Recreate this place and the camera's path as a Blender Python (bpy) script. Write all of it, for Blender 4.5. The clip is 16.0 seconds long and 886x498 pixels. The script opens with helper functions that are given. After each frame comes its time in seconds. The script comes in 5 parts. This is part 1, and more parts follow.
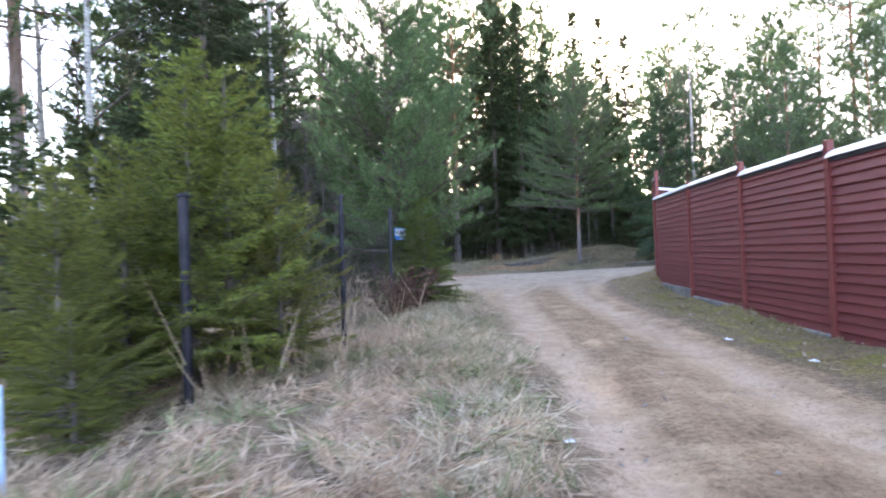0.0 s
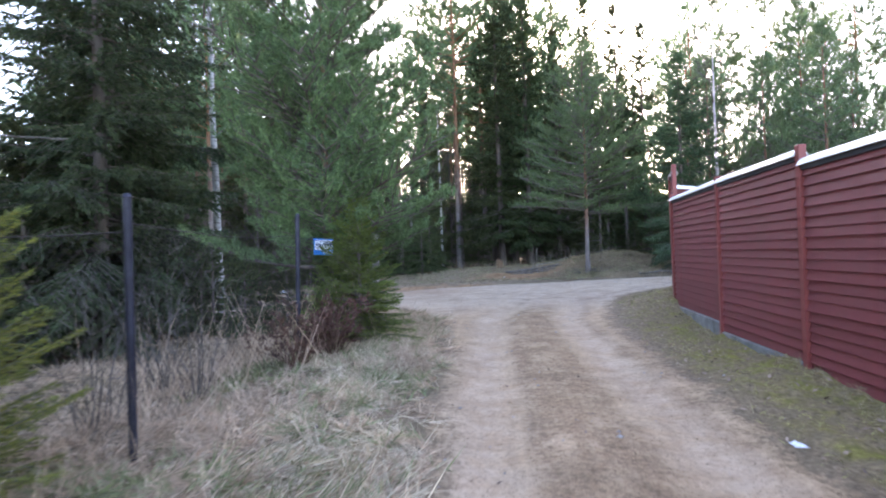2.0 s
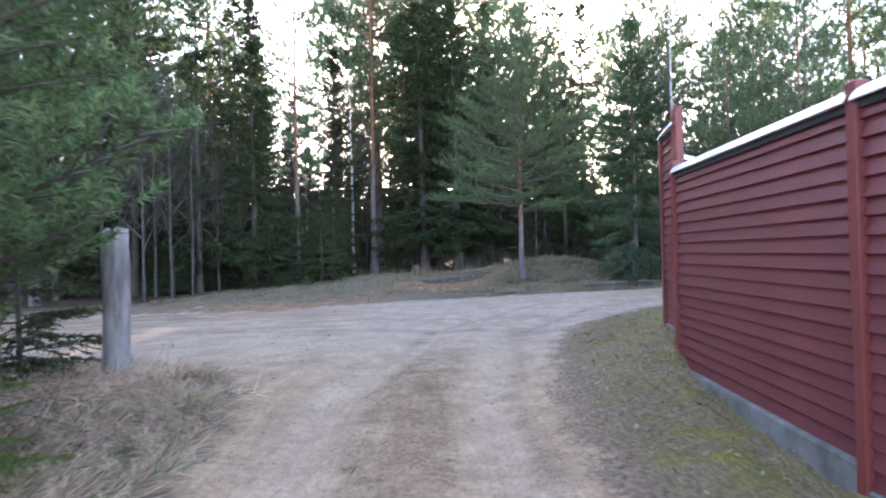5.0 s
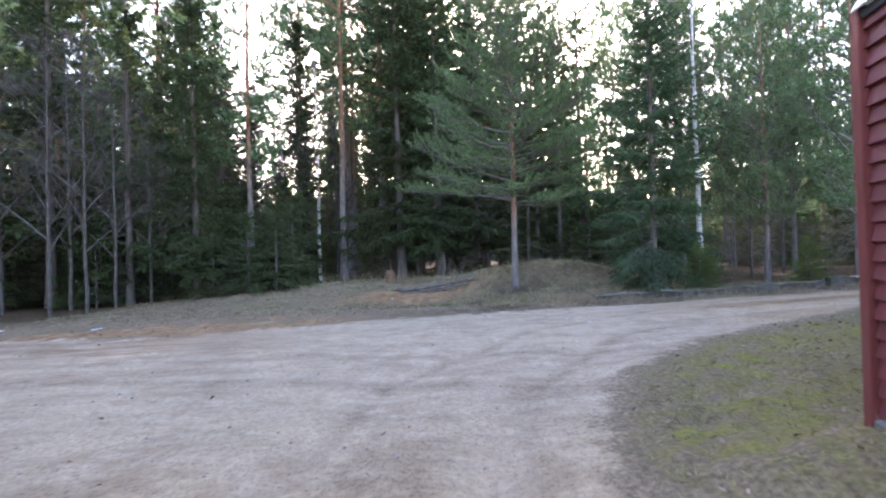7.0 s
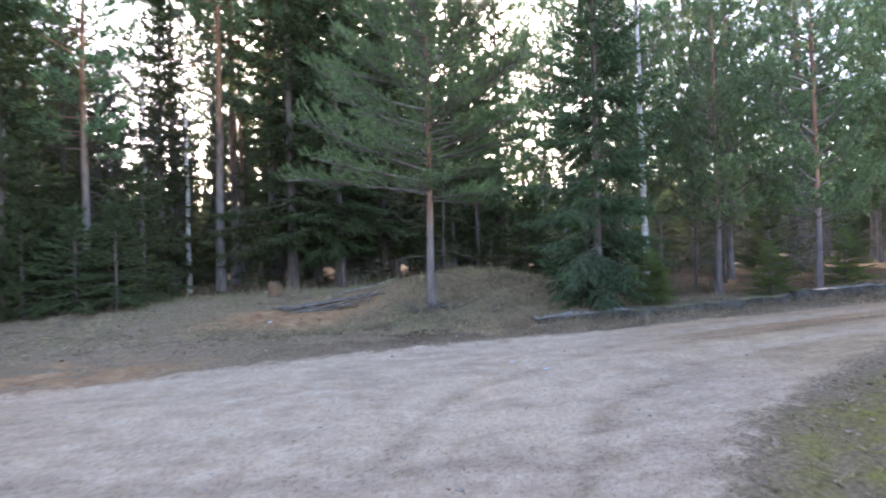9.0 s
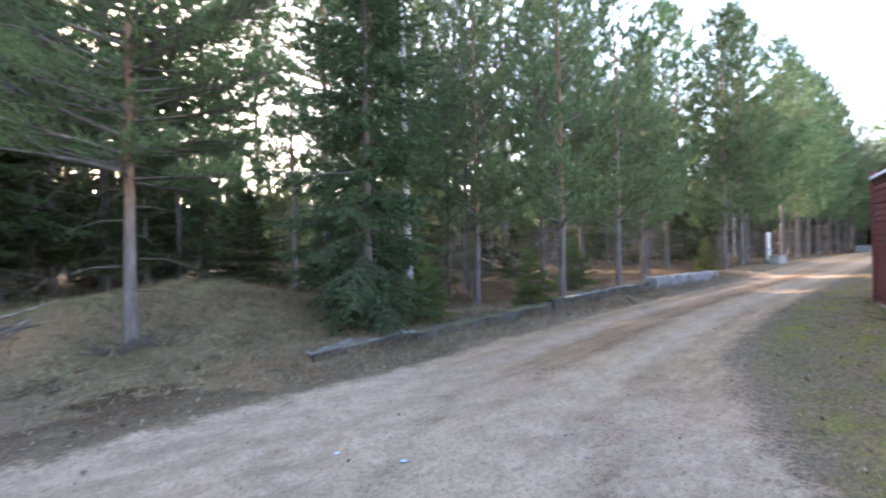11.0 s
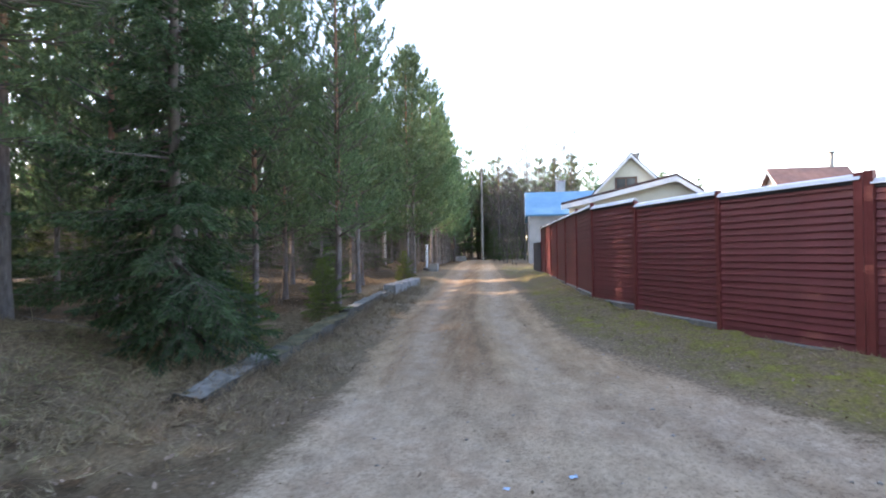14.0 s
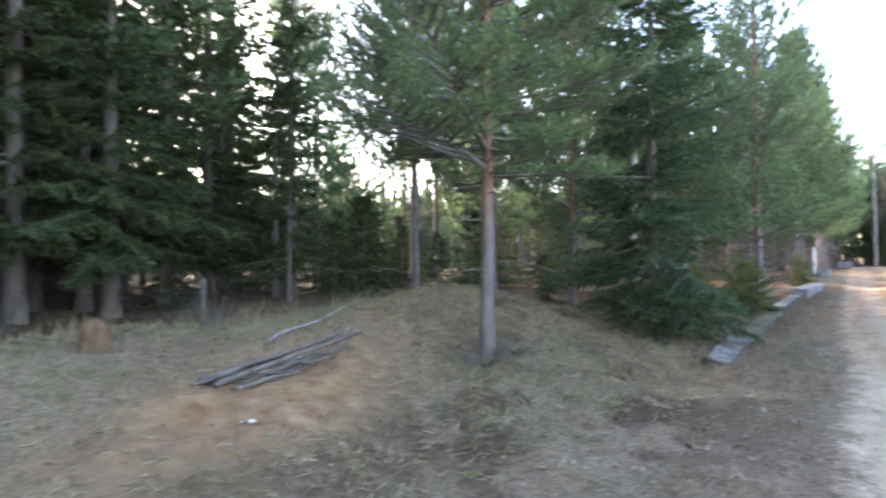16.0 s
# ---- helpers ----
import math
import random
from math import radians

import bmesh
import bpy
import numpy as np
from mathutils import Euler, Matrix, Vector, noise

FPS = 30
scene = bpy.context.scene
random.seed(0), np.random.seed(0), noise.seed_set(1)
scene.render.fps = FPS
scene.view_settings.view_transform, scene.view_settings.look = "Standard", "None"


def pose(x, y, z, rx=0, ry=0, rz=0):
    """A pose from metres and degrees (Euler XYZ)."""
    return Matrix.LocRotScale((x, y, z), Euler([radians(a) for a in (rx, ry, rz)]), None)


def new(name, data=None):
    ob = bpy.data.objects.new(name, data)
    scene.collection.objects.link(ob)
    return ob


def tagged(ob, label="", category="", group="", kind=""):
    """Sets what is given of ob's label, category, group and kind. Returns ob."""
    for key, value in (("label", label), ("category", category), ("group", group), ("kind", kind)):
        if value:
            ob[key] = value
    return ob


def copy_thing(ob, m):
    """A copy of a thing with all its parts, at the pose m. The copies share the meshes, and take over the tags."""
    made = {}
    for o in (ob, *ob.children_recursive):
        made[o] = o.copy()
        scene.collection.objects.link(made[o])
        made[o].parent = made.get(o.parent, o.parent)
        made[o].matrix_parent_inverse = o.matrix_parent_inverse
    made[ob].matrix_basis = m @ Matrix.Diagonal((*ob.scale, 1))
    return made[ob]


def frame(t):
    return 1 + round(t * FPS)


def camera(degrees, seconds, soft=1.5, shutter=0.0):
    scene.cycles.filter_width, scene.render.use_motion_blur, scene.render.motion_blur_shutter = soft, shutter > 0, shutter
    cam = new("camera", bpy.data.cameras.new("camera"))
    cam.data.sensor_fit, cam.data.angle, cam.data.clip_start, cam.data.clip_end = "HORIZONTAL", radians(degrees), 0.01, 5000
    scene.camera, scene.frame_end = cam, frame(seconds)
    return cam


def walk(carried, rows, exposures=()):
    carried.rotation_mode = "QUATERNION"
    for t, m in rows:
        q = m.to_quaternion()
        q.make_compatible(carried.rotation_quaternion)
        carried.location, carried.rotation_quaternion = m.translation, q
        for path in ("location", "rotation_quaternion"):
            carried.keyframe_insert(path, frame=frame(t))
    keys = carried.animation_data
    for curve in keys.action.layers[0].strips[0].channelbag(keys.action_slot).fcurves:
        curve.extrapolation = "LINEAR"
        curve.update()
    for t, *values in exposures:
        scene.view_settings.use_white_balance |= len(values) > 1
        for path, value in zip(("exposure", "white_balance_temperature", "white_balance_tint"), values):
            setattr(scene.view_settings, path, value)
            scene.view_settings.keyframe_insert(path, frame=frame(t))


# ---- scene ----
cam = camera(78.3, 16.0, soft=1.9, shutter=0.4)
METRES, EYE, TILT, LEAN, TURN = 27.04, 1.3, 0.0, 0.0, 5.3
ROWS = [
    (0.0, 0.0, 0.0, 0.0, 0.02, 0.49, 2.23),
    (0.5, 0.0138, 0.0236, -0.0008, -2.28, 0.4, 2.26),
    (1.0, 0.0247, 0.0468, 0.0021, -2.23, 0.42, 2.23),
    (1.5, 0.0338, 0.0715, 0.0039, 0.47, 0.61, 2.18),
    (2.0, 0.0415, 0.1023, 0.0089, 1.7, 0.6, 2.06),
    (2.5, 0.0537, 0.1371, 0.0108, 1.56, 0.56, 2.1),
    (3.0, 0.0643, 0.1677, 0.0121, 0.39, 0.6, 2.02),
    (3.5, 0.072, 0.2025, 0.0118, -2.44, 0.54, 2.0),
    (4.0, 0.077, 0.2322, 0.0123, -3.45, 0.53, 1.71),
    (6.5, 0.104, 0.4056, 0.0128, -6.71, 0.6, 1.67),
    (7.0, 0.1098, 0.4381, 0.0143, -6.55, 0.68, 1.62),
    (7.5, 0.1186, 0.474, 0.0151, -6.66, 0.69, 1.6),
    (8.0, 0.1268, 0.5067, 0.0171, -7.88, 0.72, 1.54),
    (10.5, 0.1475, 0.6712, 0.0233, -38.25, 0.33, 1.33),
    (11.0, 0.1485, 0.6996, 0.0245, -47.82, 0.29, 1.21),
    (11.5, 0.1489, 0.7286, 0.0265, -60.62, 0.06, 1.14),
    (12.0, 0.1424, 0.7533, 0.0281, -71.67, 0.16, 1.0),
    (12.5, 0.1382, 0.777, 0.0281, -80.53, 0.11, 1.07),
    (13.0, 0.1276, 0.8, 0.0278, -85.28, 0.22, 0.96),
    (13.5, 0.1172, 0.8229, 0.0268, -87.23, 0.43, 0.93),
    (14.0, 0.102, 0.8436, 0.0273, -87.08, 0.51, 0.77),
    (14.5, 0.0795, 0.8629, 0.0255, -84.92, 1.02, 0.97),
    (15.0, 0.0538, 0.8823, 0.0246, -74.96, 1.16, 0.63),
    (15.5, 0.0272, 0.8935, 0.025, -64.02, 1.3, 0.56),
    (16.0, -0.0029, 0.9065, 0.0237, -53.98, 1.41, 0.38),
]
walk(cam, [(t, pose(0, 0, EYE, TILT, LEAN, TURN) @ pose(METRES * x, METRES * y, METRES * z, 90 + pitch, roll, yaw)) for t, x, y, z, yaw, pitch, roll in ROWS],
     exposures=[(0.0, 3.05, 6750, 25), (4.0, 3.10, 6500, 26), (8.0, 3.20, 6700, 26), (11.0, 3.22, 7000, 24), (13.5, 2.82, 7100, 22), (15.0, 2.95, 7100, 22), (16.0, 3.60, 7050, 22)])

# ---- world, sun ----
SUN_AZ, SUN_EL = 4.0, 19.0          # degrees east of +y, degrees above the horizon
world = bpy.data.worlds.new("sky")
scene.world = world
world.use_nodes = True
wn = world.node_tree.nodes
sky = wn.new("ShaderNodeTexSky")
sky.sky_type = 'NISHITA'
sky.sun_disc = False
sky.sun_elevation, sky.sun_rotation = radians(SUN_EL), radians(SUN_AZ)
sky.air_density, sky.dust_density, sky.ozone_density = 1.0, 1.2, 1.2
wn["Background"].inputs["Strength"].default_value = 0.15
world.node_tree.links.new(sky.outputs[0], wn["Background"].inputs["Color"])
sun_data = bpy.data.lights.new("sun", 'SUN')
sun_data.energy, sun_data.angle, sun_data.color = 2.0, radians(0.6), (1.0, 0.86, 0.68)
sun = new("sun", sun_data)
sa, se = radians(SUN_AZ), radians(SUN_EL)
sun_way = Vector((math.sin(sa) * math.cos(se), math.cos(sa) * math.cos(se), math.sin(se)))
sun.rotation_euler = sun_way.to_track_quat('Z', 'Y').to_euler()
sun.location = sun_way * 60

rng = np.random.default_rng(11)


# ---- the lie of the land ----
def smooth(a, b, v):
    u = np.clip((v - a) / (b - a), 0, 1)
    return u * u * (3 - 2 * u)


def height(x, y):
    """Ground height without the fine unevenness."""
    x, y = np.asarray(x, float), np.asarray(y, float)
    hump = lambda cx, cy, rx, ry: np.exp(-((x - cx) / rx) ** 2 - ((y - cy) / ry) ** 2)
    z = 0.12 + 0.011 * (np.clip(y, -5, 22) - 5)
    z = z + 0.03 * np.clip(x - 3, 0, 13) + 0.015 * np.clip(x - 16, 0, 30) + 0.02 * np.clip(x, -12, 0)
    z = z + 0.60 * hump(5.8, 31.6, 3.0, 1.9) - 0.16 * hump(2.6, 28.4, 2.4, 1.7) - 0.30 * hump(2.2, 31.2, 1.4, 0.7) + 0.24 * hump(4.45, 14.9, 1.0, 0.8) + 0.26 * hump(-2.3, 13.9, 1.1, 1.2)
    z = z + 0.38 * smooth(28.6, 33.0, y) * smooth(-10, -1, x) * smooth(13, 7, x) + 0.12 * hump(7.6, 30.8, 1.4, 1.4)
    z = z + 0.12 * np.exp(-((x + 1.6) / 1.0) ** 2) * smooth(13, 9, y)
    z = z - 0.14 * np.exp(-((y - 26.4) / 1.1) ** 2) * smooth(3, 7, x) * smooth(30, 24, x)
    z = z + 0.20 * np.exp(-(distance_to(FENCE_LINE, x, y, False) / 1.0) ** 2) * smooth(12.5, 16, y) * smooth(45, 30, x)
    z = z + 0.13 * np.exp(-((y - 26.75) / 0.6) ** 2) * smooth(4.6, 6.0, x) * smooth(8.8, 7.2, x)
    return z


FENCE_LINE = np.array([(3.94, -8), (3.96, 11.3), (4.2, 14.6), (8.4, 18.5), (10.5, 19.6), (12.8, 20.5), (14.7, 21.2), (29.7, 21.9)])
ROAD = np.array([(0.4, -8), (0.4, 5), (0.1, 8), (-0.1, 10.8), (-0.6, 13.9), (-1.6, 15.4), (-4, 16.3), (-9, 17.3), (-40, 21), (-40, 29),
                 (-15, 24.6), (-7, 23.5), (-3.2, 23.0), (0.2, 24.0), (2.0, 24.8), (4.3, 25.1), (6.5, 25.15), (9.7, 25.55), (13, 25.9), (21, 26.5), (33, 27.4), (80, 31),
                 (80, 27.5), (40, 24.8), (25, 23.6), (13.4, 22.5), (10, 22.0), (8.5, 21.3), (5.8, 19.9), (4.05, 18.2), (3.3, 16.5), (2.75, 13.5), (2.65, 9), (2.8, 5), (3.0, -8)])
SPINE = np.array([(1.5, -8), (1.45, 6), (1.3, 10), (1.2, 14), (2.0, 18), (4.2, 21.5), (7.6, 23.5), (13.2, 24.3), (25, 25.2), (50, 27), (80, 29)])
VERGE = np.array([(3.0, -8), (2.65, 9), (2.75, 13.5), (3.3, 16.5), (4.05, 18.2), (5.8, 19.9), (8.5, 21.3), (10, 22), (13.4, 22.5), (25, 23.6), (40, 24.8),
                  (40, 20), (12, 18), (5, 13), (5, -8)])


def distance_to(path, x, y, closed):
    best = np.full(np.shape(x), 1e9)
    n = len(path)
    for i in range(n if closed else n - 1):
        a, b = path[i], path[(i + 1) % n]
        d = b - a
        u = np.clip(((x - a[0]) * d[0] + (y - a[1]) * d[1]) / (d @ d), 0, 1)
        best = np.minimum(best, np.hypot(x - a[0] - u * d[0], y - a[1] - u * d[1]))
    return best


def lane(x, y):
    """Metres to the right of the road's middle line, and metres along it."""
    best, side, along, gone = np.full(np.shape(x), 1e9), np.zeros(np.shape(x)), np.zeros(np.shape(x)), 0.0
    for a, b in zip(SPINE[:-1], SPINE[1:]):
        d = (b - a) / np.linalg.norm(b - a)
        u = np.clip((x - a[0]) * d[0] + (y - a[1]) * d[1], 0, np.linalg.norm(b - a))
        dist = np.hypot(x - a[0] - u * d[0], y - a[1] - u * d[1])
        k = dist < best
        best = np.where(k, dist, best)
        side = np.where(k, (x - a[0]) * d[1] - (y - a[1]) * d[0], side)
        along = np.where(k, gone + u, along)
        gone += np.linalg.norm(b - a)
    return np.sign(side) * best, along


def lateral(x, y):
    return lane(x, y)[0]


def inside(path, x, y):
    res = np.zeros(np.shape(x), bool)
    n = len(path)
    for i in range(n):
        (x0, y0), (x1, y1) = path[i], path[(i + 1) % n]
        if y0 == y1:
            continue
        res ^= ((y0 > y) != (y1 > y)) & (x < (x1 - x0) * (y - y0) / (y1 - y0) + x0)
    return res


def road_depth(x, y):
    """Metres inside the road's edge (negative outside)."""
    x, y = np.asarray(x, float), np.asarray(y, float)
    return np.where(inside(ROAD, x, y), 1, -1) * distance_to(ROAD, x, y, True)


def ripple(x, y):
    """Fine unevenness, from sines that do not repeat."""
    r = np.random.default_rng(5)
    z = np.zeros(np.shape(x))
    for wave, amp, n in ((3.2, 0.16, 7), (1.1, 0.10, 9), (0.45, 0.07, 11)):
        for a, f, q in zip(r.uniform(0, 6.28, n), r.uniform(0.7, 1.4, n), r.uniform(0, 6.28, n)):
            z = z + amp * np.sin(6.283 / wave * f * (x * np.cos(a) + y * np.sin(a)) + q)
    return z


def ground_z(x, y):
    x, y = np.asarray(x, float), np.asarray(y, float)
    e = road_depth(x, y)
    s = distance_to(SPINE, x, y, False)
    z = height(x, y) + ripple(x, y) * (0.075 - 0.062 * smooth(-0.4, 0.2, e))
    z = z - 0.035 * smooth(0.0, 0.5, e) - 0.03 * np.exp(-((s - 0.72) / 0.22) ** 2) * (e > 0) + 0.02 * np.exp(-(s / 0.3) ** 2) * (e > 0)
    return z


# ---- node materials ----
def material(name, rough=0.8, metal=0.0, spec=0.3):
    m = bpy.data.materials.new(name)
    m.use_nodes = True
    b = m.node_tree.nodes["Principled BSDF"]
    b.inputs["Roughness"].default_value, b.inputs["Metallic"].default_value = rough, metal
    b.inputs["Specular IOR Level"].default_value = spec
    return m, m.node_tree.nodes, m.node_tree.links, b


def noise_node(n, l, scale, detail=6, rough=0.6, coord=None, stretch=None):
    t = n.new("ShaderNodeTexNoise")
    t.inputs["Scale"].default_value, t.inputs["Detail"].default_value, t.inputs["Roughness"].default_value = scale, detail, rough
    if coord is not None:
        if stretch:
            mp = n.new("ShaderNodeMapping")
            mp.inputs["Scale"].default_value = stretch
            l.new(coord, mp.inputs["Vector"])
            coord = mp.outputs[0]
        l.new(coord, t.inputs["Vector"])
    return t.outputs["Fac"]


def ramp(n, l, fac, stops):
    r = n.new("ShaderNodeValToRGB")
    el = r.color_ramp.elements
    while len(el) < len(stops):
        el.new(0.5)
    for e, (p, c) in zip(el, stops):
        e.position = p
        e.color = (*c, 1) if len(c) == 3 else (c[0],) * 3 + (1,)
    l.new(fac, r.inputs["Fac"])
    return r.outputs["Color"]


def mix(n, l, fac, a, b, kind='MIX'):
    m = n.new("ShaderNodeMix")
    m.data_type, m.blend_type = 'RGBA', kind
    for sock, v in ((m.inputs[0], fac), (m.inputs[6], a), (m.inputs[7], b)):
        if isinstance(v, (int, float)):
            sock.default_value = v
        elif isinstance(v, tuple):
            sock.default_value = (*v, 1)
        else:
            l.new(v, sock)
    return m.outputs[2]


def maths(n, l, op, a, b=0.0, clamp=False):
    m = n.new("ShaderNodeMath")
    m.operation, m.use_clamp = op, clamp
    for sock, v in zip(m.inputs, (a, b)):
        if isinstance(v, (int, float)):
            sock.default_value = v
        else:
            l.new(v, sock)
    return m.outputs[0]


def bump(n, l, b, fac, strength, dist):
    k = n.new("ShaderNodeBump")
    k.inputs["Strength"].default_value, k.inputs["Distance"].default_value = strength, dist
    l.new(fac, k.inputs["Height"])
    l.new(k.outputs[0], b.inputs["Normal"])


def object_coord(n):
    return n.new("ShaderNodeTexCoord").outputs["Object"]


def needle_material(name, dark, light, rough=0.6, through_light=0.25):
    """Leaf-like blades: colour by blade and by clump, a little light passing through."""
    m, n, l, b = material(name, rough, 0, 0.25)
    isl = n.new("ShaderNodeNewGeometry").outputs["Random Per Island"]
    big = noise_node(n, l, 0.9, 3, 0.5, object_coord(n))
    f = maths(n, l, 'ADD', maths(n, l, 'MULTIPLY', isl, 0.5), maths(n, l, 'MULTIPLY', big, 0.6))
    col = ramp(n, l, f, [(0.2, dark), (0.75, light)])
    oi = n.new("ShaderNodeObjectInfo").outputs["Random"]
    hs = n.new("ShaderNodeHueSaturation")
    l.new(maths(n, l, 'ADD', maths(n, l, 'MULTIPLY', oi, 0.05), 0.475), hs.inputs["Hue"])
    l.new(maths(n, l, 'ADD', maths(n, l, 'MULTIPLY', oi, 0.35), 0.85), hs.inputs["Value"])
    l.new(col, hs.inputs["Color"])
    l.new(hs.outputs[0], b.inputs["Base Color"])
    if through_light:
        t = n.new("ShaderNodeBsdfTranslucent")
        l.new(hs.outputs[0], t.inputs["Color"])
        ms = n.new("ShaderNodeMixShader")
        ms.inputs[0].default_value = through_light
        l.new(b.outputs[0], ms.inputs[1])
        l.new(t.outputs[0], ms.inputs[2])
        l.new(ms.outputs[0], n["Material Output"].inputs["Surface"])
    return m


def bark_material(name, low, high, split, spread, scale=9.0):
    """Bark that turns from one colour to another up the trunk."""
    m, n, l, b = material(name, 0.9, 0, 0.15)
    co = object_coord(n)
    sep = n.new("ShaderNodeSeparateXYZ")
    l.new(co, sep.inputs[0])
    f1 = noise_node(n, l, scale, 8, 0.7, co, (1, 1, 0.25))
    f2 = noise_node(n, l, 1.3, 3, 0.5, co)
    up = maths(n, l, 'DIVIDE', maths(n, l, 'SUBTRACT', sep.outputs[2], split - spread), 2 * spread, True)
    up = maths(n, l, 'ADD', up, maths(n, l, 'MULTIPLY', maths(n, l, 'SUBTRACT', f2, 0.5), 0.7), True)
    base = mix(n, l, up, low, high)
    col = mix(n, l, 0.85, base, ramp(n, l, f1, [(0.3, (0.35,)), (0.7, (1.35,))]), 'MULTIPLY')
    l.new(col, b.inputs["Base Color"])
    bump(n, l, b, f1, 0.8, 0.02)
    return m


def plain(name, c0, c1, rough=0.7, scale=6.0, metal=0.0, bumpy=0.2, spec=0.3, stretch=None, fine=60.0):
    """A surface with two scales of variation."""
    m, n, l, b = material(name, rough, metal, spec)
    co = object_coord(n)
    f = noise_node(n, l, scale, 5, 0.6, co, stretch)
    g = noise_node(n, l, fine, 4, 0.6, co)
    col = ramp(n, l, f, [(0.3, c0), (0.7, c1)])
    col = mix(n, l, 0.35, col, ramp(n, l, g, [(0.3, (0.6,)), (0.7, (1.25,))]), 'MULTIPLY')
    l.new(col, b.inputs["Base Color"])
    if bumpy:
        bump(n, l, b, g, bumpy, 0.01)
    return m


def ground_material():
    m, n, l, b = material("ground_soil", 0.95, 0, 0.1)
    co = object_coord(n)
    def attr(k):
        a = n.new("ShaderNodeAttribute")
        a.attribute_name = k
        return a.outputs["Fac"]
    big, mid = noise_node(n, l, 0.55, 5, 0.6, co), noise_node(n, l, 3.2, 7, 0.65, co)
    fine, grit = noise_node(n, l, 22, 6, 0.7, co), noise_node(n, l, 110, 3, 0.6, co)
    # sandy road: pale sand, greyer and browner patches, dark crumbs
    sand = ramp(n, l, mid, [(0.34, (0.395, 0.280, 0.188)), (0.5, (0.462, 0.348, 0.240)), (0.66, (0.525, 0.412, 0.300))])
    sand = mix(n, l, ramp(n, l, big, [(0.35, (0,)), (0.65, (0.75,))]), sand, (0.512, 0.395, 0.265))
    sand = mix(n, l, maths(n, l, 'MULTIPLY', attr("grey"), 0.25), sand, ramp(n, l, mid, [(0.3, (0.38, 0.305, 0.245)), (0.7, (0.53, 0.445, 0.365))]))
    streak = noise_node(n, l, 3.2, 6, 0.65, co, (0.14, 1.8, 1))
    sand = mix(n, l, maths(n, l, 'MULTIPLY', attr("brown"), ramp(n, l, streak, [(0.38, (1.0,)), (0.62, (0.4,))])), sand, (0.325, 0.208, 0.130))
    strip = maths(n, l, 'MULTIPLY', attr("strip"), ramp(n, l, mid, [(0.40, (1.0,)), (0.62, (0.35,))]))
    sand = mix(n, l, strip, sand, ramp(n, l, fine, [(0.3, (0.155, 0.108, 0.070)), (0.7, (0.335, 0.245, 0.165))]))
    sand = mix(n, l, 0.9, sand, ramp(n, l, fine, [(0.36, (0.66,)), (0.48, (0.97,)), (0.64, (1.12,))]), 'MULTIPLY')
    way = n.new("ShaderNodeCombineXYZ")
    l.new(attr("across"), way.inputs[0])
    l.new(maths(n, l, 'MULTIPLY', attr("along"), 0.09), way.inputs[1])
    rut, rut_fine = noise_node(n, l, 3.4, 4, 0.6, way.outputs[0]), noise_node(n, l, 13, 5, 0.65, way.outputs[0])
    rutted = maths(n, l, 'MULTIPLY', attr("lane"), ramp(n, l, rut, [(0.46, (0,)), (0.60, (0.40,))]))
    sand = mix(n, l, rutted, sand, ramp(n, l, fine, [(0.3, (0.235, 0.155, 0.098)), (0.7, (0.40, 0.285, 0.19))]))
    sand = mix(n, l, maths(n, l, 'MULTIPLY', attr("lane"), 0.7), sand, ramp(n, l, rut_fine, [(0.35, (0.86,)), (0.65, (1.08,))]), 'MULTIPLY')
    scuff = noise_node(n, l, 2.1, 7, 0.72, co, (0.5, 1.3, 1))
    sand = mix(n, l, 0.85, sand, ramp(n, l, scuff, [(0.38, (0.78,)), (0.5, (0.99,)), (0.62, (1.08,))]), 'MULTIPLY')
    sand = mix(n, l, attr("lane"), sand, mix(n, l, 1.0, sand, (1.04, 0.985, 0.89), 'MULTIPLY'))
    sand = mix(n, l, maths(n, l, 'MULTIPLY', attr("track"), ramp(n, l, mid, [(0.35, (0.25,)), (0.6, (0.75,))])), sand, ramp(n, l, fine, [(0.3, (0.46, 0.355, 0.255)), (0.7, (0.60, 0.48, 0.36))]))
    crumb = noise_node(n, l, 48, 3, 0.55, co)
    sand = mix(n, l, ramp(n, l, crumb, [(0.61, (0,)), (0.66, (0.7,))]), sand, (0.13, 0.09, 0.06))
    blot = noise_node(n, l, 5.5, 5, 0.7, co)
    sand = mix(n, l, maths(n, l, 'MULTIPLY', ramp(n, l, blot, [(0.55, (0,)), (0.66, (0.42,))]), ramp(n, l, big, [(0.40, (1.0,)), (0.60, (0.35,))])), sand, ramp(n, l, fine, [(0.3, (0.17, 0.115, 0.075)), (0.7, (0.36, 0.26, 0.175))]))
    # straw and litter
    straw = ramp(n, l, fine, [(0.28, (0.08, 0.058, 0.040)), (0.5, (0.24, 0.18, 0.12)), (0.72, (0.44, 0.36, 0.25))])
    straw = mix(n, l, ramp(n, l, big, [(0.45, (0,)), (0.6, (0.35,))]), straw, (0.13, 0.11, 0.055))
    forest = ramp(n, l, fine, [(0.3, (0.03, 0.022, 0.014)), (0.55, (0.09, 0.062, 0.038)), (0.75, (0.17, 0.12, 0.075))])
    dirt = ramp(n, l, mid, [(0.3, (0.20, 0.10, 0.05)), (0.7, (0.42, 0.28, 0.16))])
    moss = ramp(n, l, mid, [(0.34, (0.28, 0.215, 0.12)), (0.48, (0.26, 0.21, 0.085)), (0.58, (0.245, 0.23, 0.06)), (0.72, (0.29, 0.30, 0.062))])
